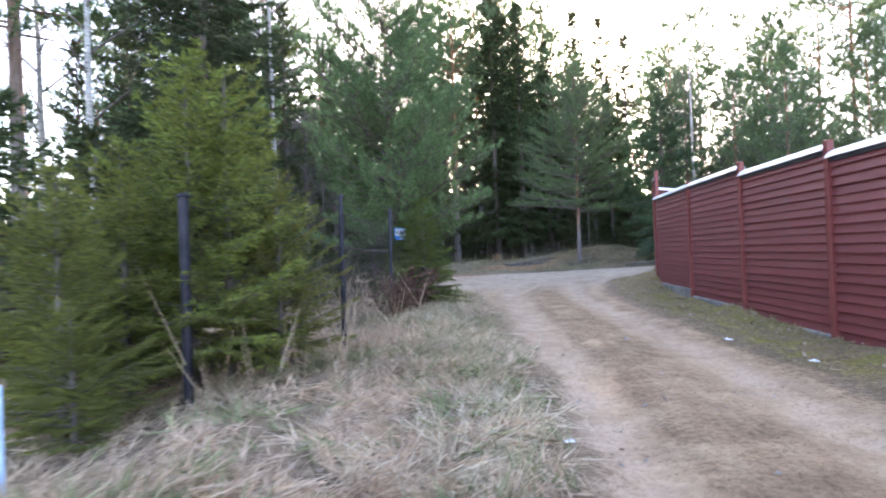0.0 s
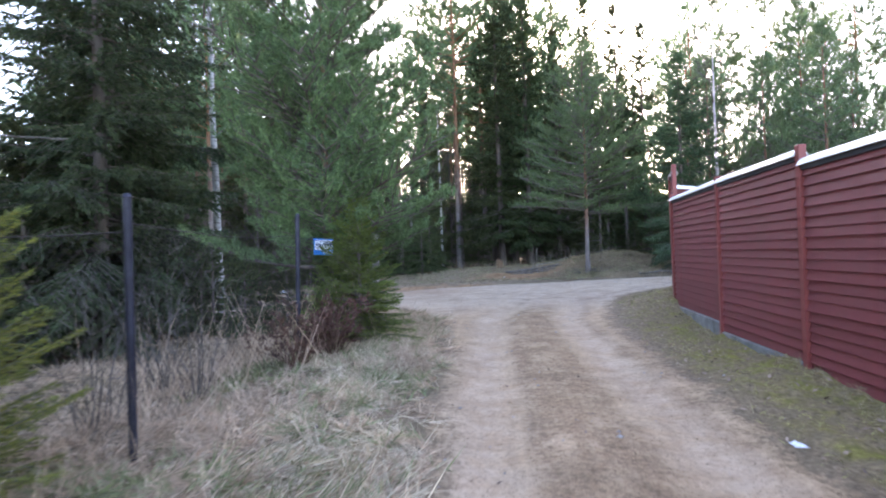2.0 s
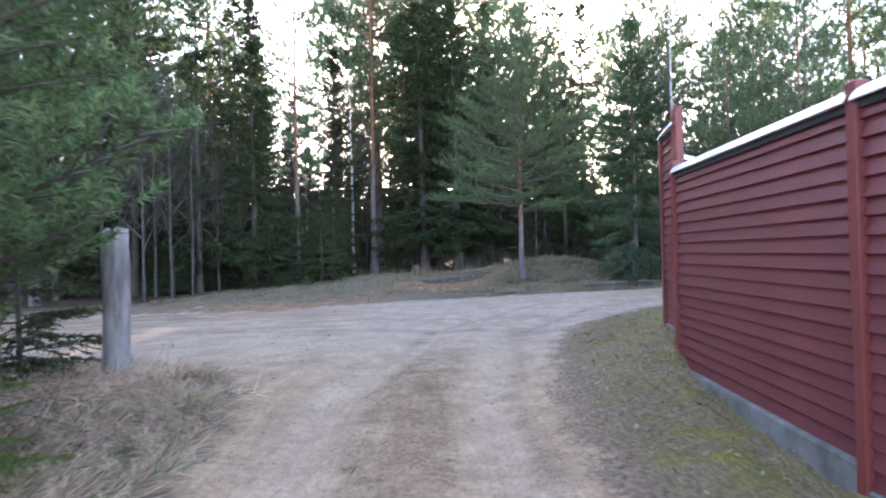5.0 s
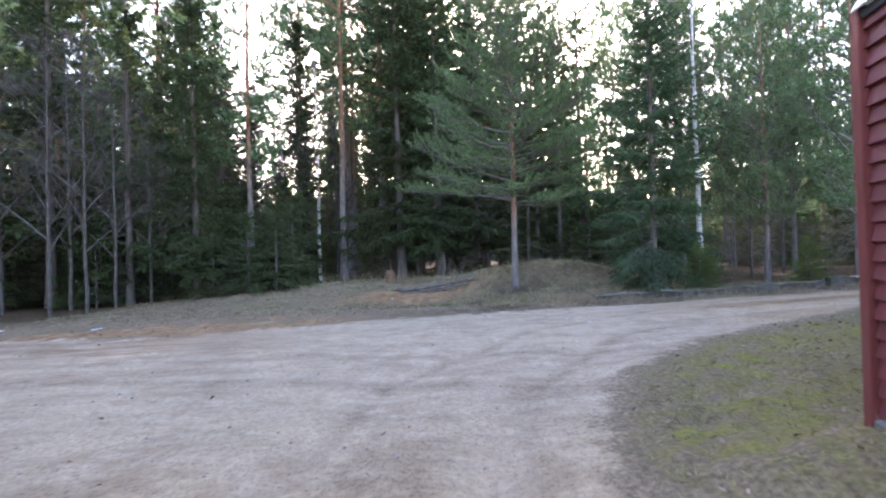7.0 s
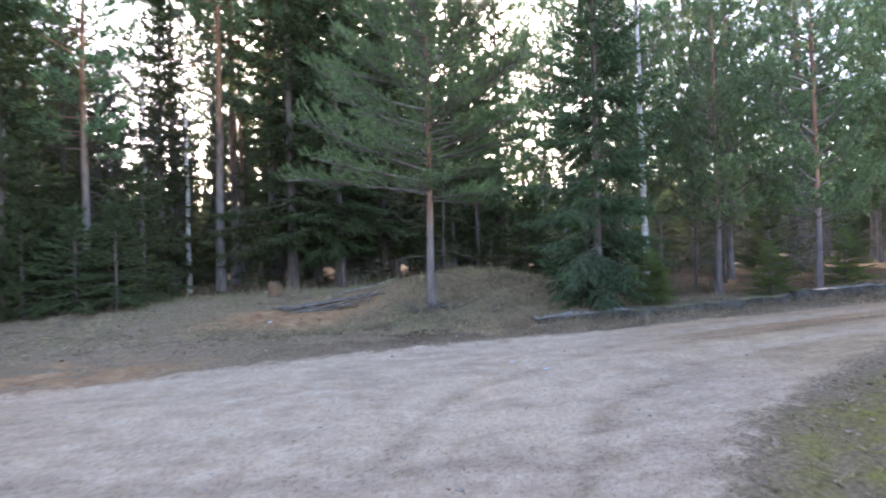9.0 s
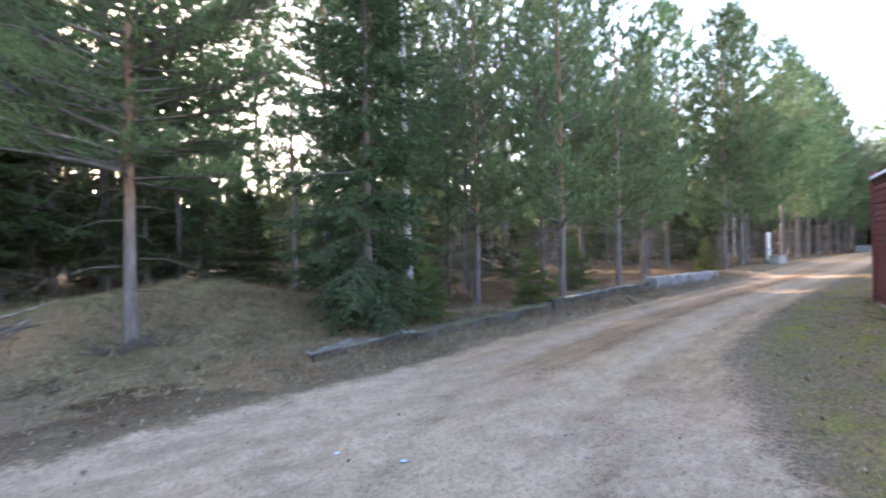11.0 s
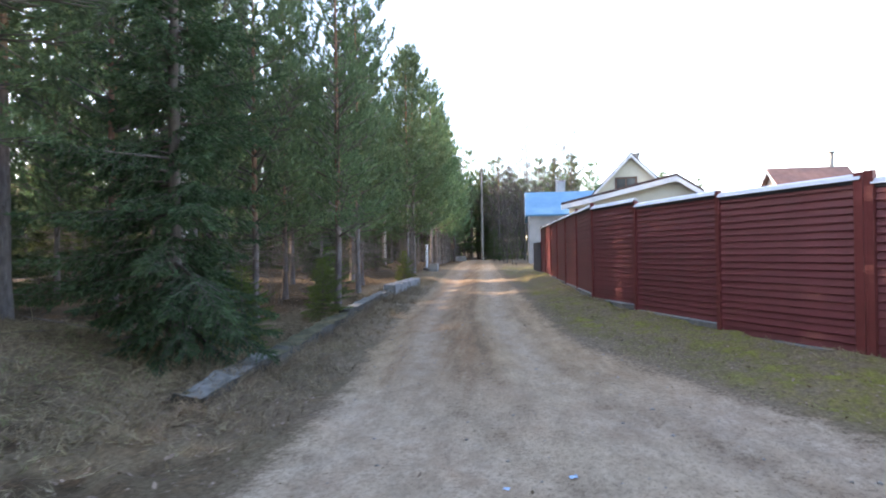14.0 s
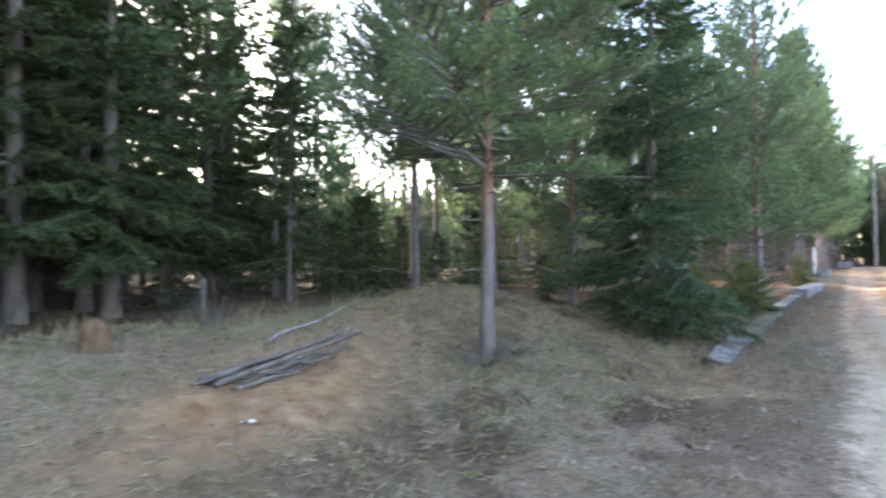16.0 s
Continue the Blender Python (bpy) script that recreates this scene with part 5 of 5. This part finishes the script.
strew([tall_spruce_b, tall_pine_b], [0.5, 0.5], 84, 118, 22, 32, 30, 1.6, sizes=(0.7, 1.0))
for x, y, tr, sc in ((44.0, 23.7, 0, 0.42), (46.2, 24.2, 80, 0.46), (42.4, 23.4, 190, 0.36), (48.5, 24.2, 260, 0.48), (51.0, 24.6, 30, 0.5)):
    put(bare_tree, x, y, tr, sc)
strew([tall_pine_b, tall_spruce_b, bare_tree_b], [0.45, 0.35, 0.2], 72, 112, -4, 20, 34, 2.2, sizes=(0.6, 0.85))
put(forest_sapling, 62, 26.0, 40, 1.1)
put(forest_sapling, 64, 25.4, 140, 1.3)
put(bare_tree_b, 78, 27, 0)
strew([bare_tree_b, bare_tree], [0.7, 0.3], 60, 84, 29.5, 40, 44, 1.0, sizes=(0.75, 1.1))
strew([bare_tree_b, bare_tree, forest_sapling], [0.55, 0.35, 0.1], 62, 100, 17, 27, 38, 1.3, sizes=(0.9, 1.3))
strew([tall_spruce_b, bare_tree_b], [0.4, 0.6], 80, 100, 24, 34, 30, 1.3, sizes=(0.7, 1.05))
strew([tall_spruce_b, bare_tree_b, tall_pine_b], [0.3, 0.4, 0.3], 78, 120, 15, 30, 26, 2.4, sizes=(0.85, 1.15))


strew([tall_spruce_b, forest_sapling], [0.6, 0.4], -26, -2, 43, 76, 34, 1.6, in_gap, sizes=(0.62, 0.9))
strew([bare_tree_b, birch], [0.6, 0.4], -14, -2, 39, 56, 7, 1.6, in_gap, sizes=(0.9, 1.25))


def far_woods():
    """Rows of far conifers, each a spire of ragged skirts, that close the view."""
    r = np.random.default_rng(77)
    vs, fs, at = [], [], 0
    spots = []
    for k in range(2400):
        a = r.uniform(-1.15, 1.38)
        d = r.uniform(84, 140)
        spots.append((math.sin(a) * d, 18 + math.cos(a) * d))
    for x, y in spots:
        tall, wide = r.uniform(9, 17), r.uniform(1.8, 3.2)
        z0 = float(height(x, y))
        for lv in range(7):
            zt = z0 + tall * (lv + 2.2) / 9.0
            zb = z0 + tall * (lv / 9.0)
            rad = wide * (1.02 - lv / 7.2)
            n = 9
            ang = np.linspace(0, 6.283, n, endpoint=False) + r.uniform(0, 1)
            rr = rad * r.uniform(0.5, 1.15, n)
            ring = np.column_stack([x + np.cos(ang) * rr, y + np.sin(ang) * rr, zb + r.uniform(-0.5, 0.6, n)])
            vs.append(np.vstack([ring, [[x, y, zt]]]))
            fs.append(np.array([(at + i, at + (i + 1) % n, at + n) for i in range(n)]))
            at += n + 1
    ob = finish(new("far_woods", tri_mesh("far_woods", np.concatenate(vs), np.concatenate(fs))), M_SPRUCE)
    tagged(ob, "distant dark conifer forest closing the view", "forest", "", "stuff")


far_woods()


# ---- undergrowth, grass, litter ----
def scatter(n, x0, x1, y0, y1, dens, seed):
    r = np.random.default_rng(seed)
    x, y = r.uniform(x0, x1, n), r.uniform(y0, y1, n)
    k = r.uniform(0, 1, n) < dens(x, y)
    x, y = x[k], y[k]
    return np.column_stack([x, y, ground_z(x, y)]), r


def grass(name, label, pts, r, count, length, width, upright, spread, mat, wild=0.7):
    way = 5.0 * ripple(pts[:, 0] * 0.8 + 3, pts[:, 1] * 0.8) + r.normal(0, wild, len(pts))
    d = np.column_stack([np.cos(way), np.sin(way), np.zeros(len(pts))])
    d[:, 2] = upright * r.uniform(0.5, 1.5, len(pts))
    d /= np.linalg.norm(d, axis=1)[:, None]
    v, f = blades(pts + np.array([0, 0, 0.01]), d, count, spread, length, width, r)
    low = ground_z(v[:, 0], v[:, 1]) + 0.004
    v[:, 2] = np.maximum(v[:, 2], low)
    ob = finish(new(name, tri_mesh(name, v, f)), mat)
    return tagged(ob, label, "grass", "", "stuff")


off_road = lambda x, y: smooth(0.15, -0.35, road_depth(x, y))
left_verge = lambda x, y: off_road(x, y) * (x < 1.2)
pts, r = scatter(20000, -5.5, 0.8, 0.2, 15.5, lambda x, y: left_verge(x, y) * np.where(x > -3.2, 1.0, 0.45) * (0.18 + 0.82 * smooth(-0.2, 0.2, ripple(x * 1.1, y * 1.1 + 5))), 51)
grass("dry_grass", "flattened dry straw-coloured grass on the verge", pts, r, 11, 0.22, 0.0095, 0.20, 0.45, M_STRAW, 1.1)
pts, r = scatter(7000, -2.2, 0.7, 0.8, 15.2, lambda x, y: left_verge(x, y) * smooth(-1.9, -0.7, road_depth(x, y)) * smooth(-0.05, 0.25, ripple(x * 1.5 + 7, y * 1.5)), 66)
grass("dry_grass", "pale bleached long grass lying along the road edge", pts, r, 12, 0.24, 0.0095, 0.15, 0.42, M_PALE, 0.9)
pts, r = scatter(330, -4.2, -0.9, 4.0, 13, lambda x, y: left_verge(x, y) * (0.25 + 0.75 * np.exp(-((x + 1.9) / 0.7) ** 2)), 52)
grass("tall_dry_grass", "tall upright withered grass stems along the wire fence", pts, r, 3, 0.8, 0.009, 3.2, 0.16, M_STRAW)
pts, r = scatter(3600, -2.4, 0.6, 0.5, 15, lambda x, y: left_verge(x, y) * (ripple(x * 1.3, y * 1.3) > np.where(x > -1.5, -0.02, 0.12)), 53)
grass("green_grass", "fresh green grass tufts among the straw", pts, r, 9, 0.20, 0.013, 0.35, 0.5, M_GREEN, 1.0)
bank = lambda x, y: off_road(x, y) * smooth(25.3, 27.5, y) * (0.35 + 0.65 * np.exp(-((x - 5.2) / 3.4) ** 2 - ((y - 31) / 2.8) ** 2)) * (1 - np.clip(1.3 * np.exp(-((x - 1.5 - (y - 30.4) * 0.9) / 1.9) ** 2 - ((y - 30.3) / 1.5) ** 2), 0, 0.97))
pts, r = scatter(22000, -9, 10.5, 25, 36, bank, 54)
grass("dry_grass", "pale withered grass on the mound", pts, r, 6, 0.17, 0.010, 0.25, 0.55, M_BANK, 1.2)
pts, r = scatter(5000, 1.5, 10, 28.3, 34, lambda x, y: bank(x, y) * np.exp(-((x - 5.6) / 2.6) ** 2 - ((y - 31.2) / 2.2) ** 2) * smooth(-0.35, 0.1, ripple(x, y + 2)), 59)
grass("dry_grass", "longer bleached grass tussocks on the mound", pts, r, 9, 0.22, 0.010, 0.35, 0.5, M_BANK)
pts, r = scatter(1500, -1, 10, 28.6, 33.5, lambda x, y: bank(x, y) * smooth(0.02, 0.3, ripple(x * 1.3 + 2, y * 1.3)), 69)
grass("dry_grass", "pale bleached tussocks on the mound", pts, r, 14, 0.17, 0.008, 0.45, 0.6, M_BANK, 2.0)
pts, r = scatter(7000, -4, 9.5, 27.0, 35, lambda x, y: bank(x, y) * (ripple(x, y) > -0.02), 55)
grass("green_grass", "green grass showing through on the mound", pts, r, 5, 0.15, 0.009, 0.8, 0.5, M_GREEN)
pts, r = scatter(520, -5, 10, 31.0, 36, lambda x, y: 0.2 + 0.8 * smooth(32.5, 34, y), 56)
grass("tall_dry_grass", "tall dry stems along the crest of the bank", pts, r, 4, 0.50, 0.009, 2.6, 0.22, M_BANK)
moss_at = lambda x, y: inside(VERGE, x, y) * smooth(0.1, -0.3, road_depth(x, y))
pts, r = scatter(16000, 2.4, 16, 2.0, 23.5, lambda x, y: moss_at(x, y) * 0.95, 57)
grass("verge_grass", "short mossy yellow-green grass beside the red fence", pts, r, 5, 0.055, 0.006, 0.5, 0.6, M_MOSS)
pts, r = scatter(7000, 5, 26, 25.3, 28.0, lambda x, y: off_road(x, y) * (0.35 + 0.65 * smooth(26.0, 26.6, y - 0.045 * (x - 6.5))), 58)
grass("dry_grass", "withered grass along the concrete kerb", pts, r, 6, 0.20, 0.009, 0.8, 0.5, M_BANK, 1.4)


pts, r = scatter(2200, 5.2, 18.0, 26.0, 27.2, lambda x, y: np.exp(-((y - 26.45 - 0.055 * (x - 6.3)) / 0.14) ** 2), 64)
grass("dry_grass", "withered grass stems against the concrete beam", pts, r, 5, 0.24, 0.007, 1.2, 0.45, M_BANK, 1.6)


def fence_foot(x, y):
    return np.exp(-((distance_to(FENCE_LINE, x, y, False) - 0.16) / 0.16) ** 2) * smooth(-0.3, 0.2, ripple(x * 1.2, y * 1.2 + 9)) * (distance_to(FENCE_LINE, x, y, False) > 0.07) * inside(VERGE, x, y)


pts, r = scatter(60000, 3.2, 20, 3, 22, fence_foot, 67)
grass("dry_grass", "dry grass tufts along the foot of the red fence", pts, r, 9, 0.085, 0.0045, 0.7, 0.7, M_BANK, 2.0)
pts, r = scatter(9000, 2.4, 16, 2.0, 23.5, lambda x, y: moss_at(x, y) * smooth(0.0, 0.3, ripple(x * 0.9 + 4, y * 0.9)), 68)
grass("dry_grass", "short dry grass lying on the mossy verge", pts, r, 6, 0.11, 0.007, 0.15, 0.5, M_BANK, 1.5)


def leaves():
    pts, r = scatter(46000, -6, 20, 0.5, 35, lambda x, y: off_road(x, y) * (0.45 + 0.5 * smooth(24, 26, y) * smooth(31, 28, y)) + 0.015, 61)
    n = len(pts)
    a, tilt = r.uniform(0, 6.28, n), r.normal(0, 0.35, (n, 2))
    sz = r.uniform(0.012, 0.036, n)
    u = np.column_stack([np.cos(a), np.sin(a), tilt[:, 0]]) * sz[:, None]
    w = np.column_stack([-np.sin(a), np.cos(a), tilt[:, 1]]) * (sz * 0.6)[:, None]
    p = pts + np.array([0, 0, 0.022])
    v = np.stack([p - u, p - w, p + u, p + w], 1).reshape(-1, 3)
    ob = finish(new("fallen_leaves", tri_mesh("fallen_leaves", v, np.arange(len(v)).reshape(-1, 4))), M_LEAF)
    tagged(ob, "brown fallen leaves strewn over verge and bank", "leaves", "", "stuff")


def pebbles():
    pts, r = scatter(5200, -6, 16, 2, 27, lambda x, y: smooth(-0.4, 0.3, road_depth(x, y)) * 0.8, 62)
    octa = np.array([(1, 0, 0), (0, 1, 0), (-1, 0, 0), (0, -1, 0), (0, 0, 0.7), (0, 0, -0.5)], float)
    tri = np.array([(0, 1, 4), (1, 2, 4), (2, 3, 4), (3, 0, 4), (1, 0, 5), (2, 1, 5), (3, 2, 5), (0, 3, 5)])
    n = len(pts)
    sz = 0.006 + 0.022 * r.uniform(0, 1, n) ** 4
    v = pts[:, None, :] + octa[None] * sz[:, None, None] * r.uniform(0.6, 1.3, (n, 6, 1)) + np.array([0, 0, 0.002])
    f = (tri[None] + 6 * np.arange(n)[:, None, None]).reshape(-1, 3)
    ob = finish(new("pebbles", tri_mesh("pebbles", v.reshape(-1, 3), f)), M_STONE)
    tagged(ob, "small stones and crumbs on the sandy road", "stones", "", "stuff")


def road_debris():
    dens = lambda x, y: smooth(-0.2, 0.3, road_depth(x, y)) * np.clip(0.07 + 0.7 * np.exp(-(lateral(x, y) / 0.35) ** 2) + 0.3 * smooth(0.8, 0.2, road_depth(x, y)), 0, 1) * smooth(-0.3, 0.3, ripple(x * 1.4, y * 1.4))
    pts, r = scatter(34000, -6, 18, 1.0, 27, dens, 63)
    n = len(pts)
    a, sz = r.uniform(0, 6.28, n), 0.006 + 0.022 * r.uniform(0, 1, n) ** 2
    u = np.column_stack([np.cos(a), np.sin(a), r.normal(0, 0.25, n)]) * sz[:, None]
    w = np.column_stack([-np.sin(a), np.cos(a), r.normal(0, 0.25, n)]) * (sz * r.uniform(0.2, 0.8, n))[:, None]
    p = pts + np.array([0, 0, 0.010])
    v = np.stack([p - u, p - w, p + u, p + w], 1).reshape(-1, 3)
    ob = finish(new("road_debris", tri_mesh("road_debris", v, np.arange(len(v)).reshape(-1, 4))), M_DEBRIS)
    tagged(ob, "dark crumbs of bark and leaf trodden into the sand", "debris", "", "stuff")


leaves()
pebbles()
road_debris()


def shrub(name, label, x, y, n, tall, wide, seed, stem_mat, leaf_mat=None, leaf=0):
    """A bush of bare stems that fan out from the ground."""
    r = np.random.default_rng(seed)
    root = tagged(new(name), label, "bush")
    root.location = (x, y, float(height(x, y)) - 0.03)
    tips, dirs = [], []
    for i in range(n):
        a, o = r.uniform(0, 6.28), r.uniform(0, 0.25, 1)[0]
        h, w = tall * r.uniform(0.5, 1.1), wide * r.uniform(0.1, 1.0)
        s = np.linspace(0, 1, 5)
        line = np.column_stack([np.cos(a) * (o * wide + w * s ** 1.3), np.sin(a) * (o * wide + w * s ** 1.3), h * s]) + np.column_stack([r.normal(0, 0.02, (5, 2)), np.zeros(5)])
        paths = [(line, 0.009 * (1.1 - s))]
        for j in range(4):
            c = line[r.integers(2, 5)]
            d = np.array([np.cos(a), np.sin(a), 0.8]) + r.normal(0, 0.6, 3)
            d /= np.linalg.norm(d)
            e = c + d * h * r.uniform(0.12, 0.3)
            paths.append((np.array([c, (c + e) / 2, e]), np.array([0.004, 0.003, 0.0015])))
            tips += [e, (c + e) / 2]
            dirs += [d, d]
        finish(new("stem", tri_mesh("stem", *tubes(paths, 3))), stem_mat, root)
    if leaf:
        v, f = blades(np.array(tips), np.array(dirs), leaf, 0.7, 0.06, 0.02, r)
        tagged(finish(new("foliage", tri_mesh("foliage", v, f)), leaf_mat, root), kind="stuff")


shrub("withered_bush", "low reddish-brown withered bush under the spruce", -1.5, 9.85, 60, 0.7, 0.45, 1, M_BROWN, M_BROWN, 6)
shrub("withered_bush", "brown withered bush beside the wire fence", -1.75, 9.2, 40, 0.6, 0.5, 2, M_BROWN, M_BROWN, 5)
for i, (x, y, t, w) in enumerate(((-2.3, 8.0, 1.3, 0.5), (-2.5, 6.9, 1.2, 0.6), (-3.2, 8.8, 1.5, 0.7), (-2.3, 12.4, 1.2, 0.6), (-6.4, 34.2, 1.5, 0.9), (13.2, 30.2, 1.6, 0.9), (15.2, 29.9, 1.4, 0.8), (11.6, 30.0, 1.5, 0.8), (3.0, 35.4, 1.0, 0.8))):
    shrub("bare_bush", "leafless grey bush of thin stems", x, y, 13, t, w, 10 + i, M_TWIG)
shrub("dead_brushwood", "dark dead twigs at the foot of the pine", 4.2, 29.35, 50, 0.35, 0.8, 31, M_TWIG)
shrub("dead_brushwood", "dark dead twigs on the mound", 5.0, 29.3, 40, 0.3, 0.8, 32, M_TWIG)


def log(label, a, b, r0, seed, mat=M_TWIG):
    r = np.random.default_rng(seed)
    a, b = np.array(a, float), np.array(b, float)
    s = np.linspace(0, 1, 6)[:, None]
    line = a + (b - a) * s + r.normal(0, 0.02, (6, 3))
    ends = np.vstack([line[:1], line, line[-1:]])
    rad = np.concatenate([[0.001], r0 * (1 - 0.45 * s[:, 0]), [0.001]])
    ob = finish(new("log", tri_mesh("log", *tubes([(ends + np.linspace(0, 1e-3, 8)[:, None], rad)], 7))), mat)
    tagged(ob, label, "log", "dead branches in the hollow")


def lies(x, y, up):
    return (x, y, float(ground_z(x, y)) + up)


log("grey fallen branch lying in the sandy hollow", lies(0.75, 30.75, 0.03), lies(3.5, 31.35, 0.03), 0.04, 1)
log("grey fallen branch lying in the sandy hollow", lies(0.95, 31.0, 0.05), lies(3.3, 31.5, 0.04), 0.035, 2)
log("dark rotten branch in the hollow", lies(0.6, 30.95, 0.04), lies(2.3, 31.55, 0.07), 0.055, 3)
log("dark rotten branch in the hollow", lies(1.2, 30.95, 0.12), lies(2.6, 31.1, 0.12), 0.04, 4)
log("thin pale stick leaning in the hollow", lies(1.9, 31.4, 0.0), lies(2.1, 31.35, 0.5), 0.02, 5, M_WOODPALE)
log("thin pale stick on the mound", lies(2.0, 31.9, 0.03), lies(3.9, 32.2, 0.08), 0.025, 6, M_WOODPALE)
log("dark rotten branch in the hollow", lies(0.9, 30.6, 0.03), lies(2.0, 30.9, 0.05), 0.035, 7)


stick_rng = np.random.default_rng(91)
for k in range(16):
    u, w = stick_rng.uniform(0, 1), stick_rng.normal(0, 0.16)
    cx, cy = 0.9 + 2.3 * u, 30.85 + 0.5 * u + w
    a, ln = 0.25 + stick_rng.normal(0, 0.35), stick_rng.uniform(0.25, 0.7)
    log("thin grey dead stick in the sandy hollow", lies(cx - ln * math.cos(a), cy - ln * math.sin(a), 0.03), lies(cx + ln * math.cos(a), cy + ln * math.sin(a), stick_rng.uniform(0.04, 0.16)),
        stick_rng.uniform(0.010, 0.024), 100 + k, M_TWIG if k % 3 else M_WOODPALE)


def scrap(label, x, y, size, mat, seed):
    """A crumpled piece of litter."""
    r = np.random.default_rng(seed)
    bm = bmesh.new()
    bmesh.ops.create_grid(bm, x_segments=4, y_segments=4, size=size)
    for v in bm.verts:
        v.co += Vector((r.normal(0, size * 0.15), r.normal(0, size * 0.15), abs(r.normal(0, size * 0.25)) + 0.006))
    ob = part("litter", bm, mat)
    ob.location = (x, y, float(ground_z(x, y)))
    tagged(ob, label, "litter", "scraps of litter")


scrap("crumpled white scrap of paper on the verge", 2.82, 6.95, 0.05, M_PAPER, 1)
scrap("white scrap of paper on the mossy verge", 3.05, 5.6, 0.04, M_PAPER, 2)
scrap("white scrap beside the track", 0.42, 3.4, 0.03, M_PAPER, 3)
scrap("pale blue scrap trodden into the road", 4.9, 22.6, 0.028, M_PAPERBLUE, 4)
scrap("pale blue scrap trodden into the road", 4.6, 23.1, 0.022, M_PAPERBLUE, 5)
scrap("white plastic scrap in the sandy hollow", 0.55, 29.6, 0.07, M_PAPER, 6)
scrap("blue plastic scrap on the bank", -6.2, 25.3, 0.09, M_PAPERBLUE, 7)
scrap("white plastic sheet on the bank", -9.0, 25.6, 0.2, M_PAPER, 8)
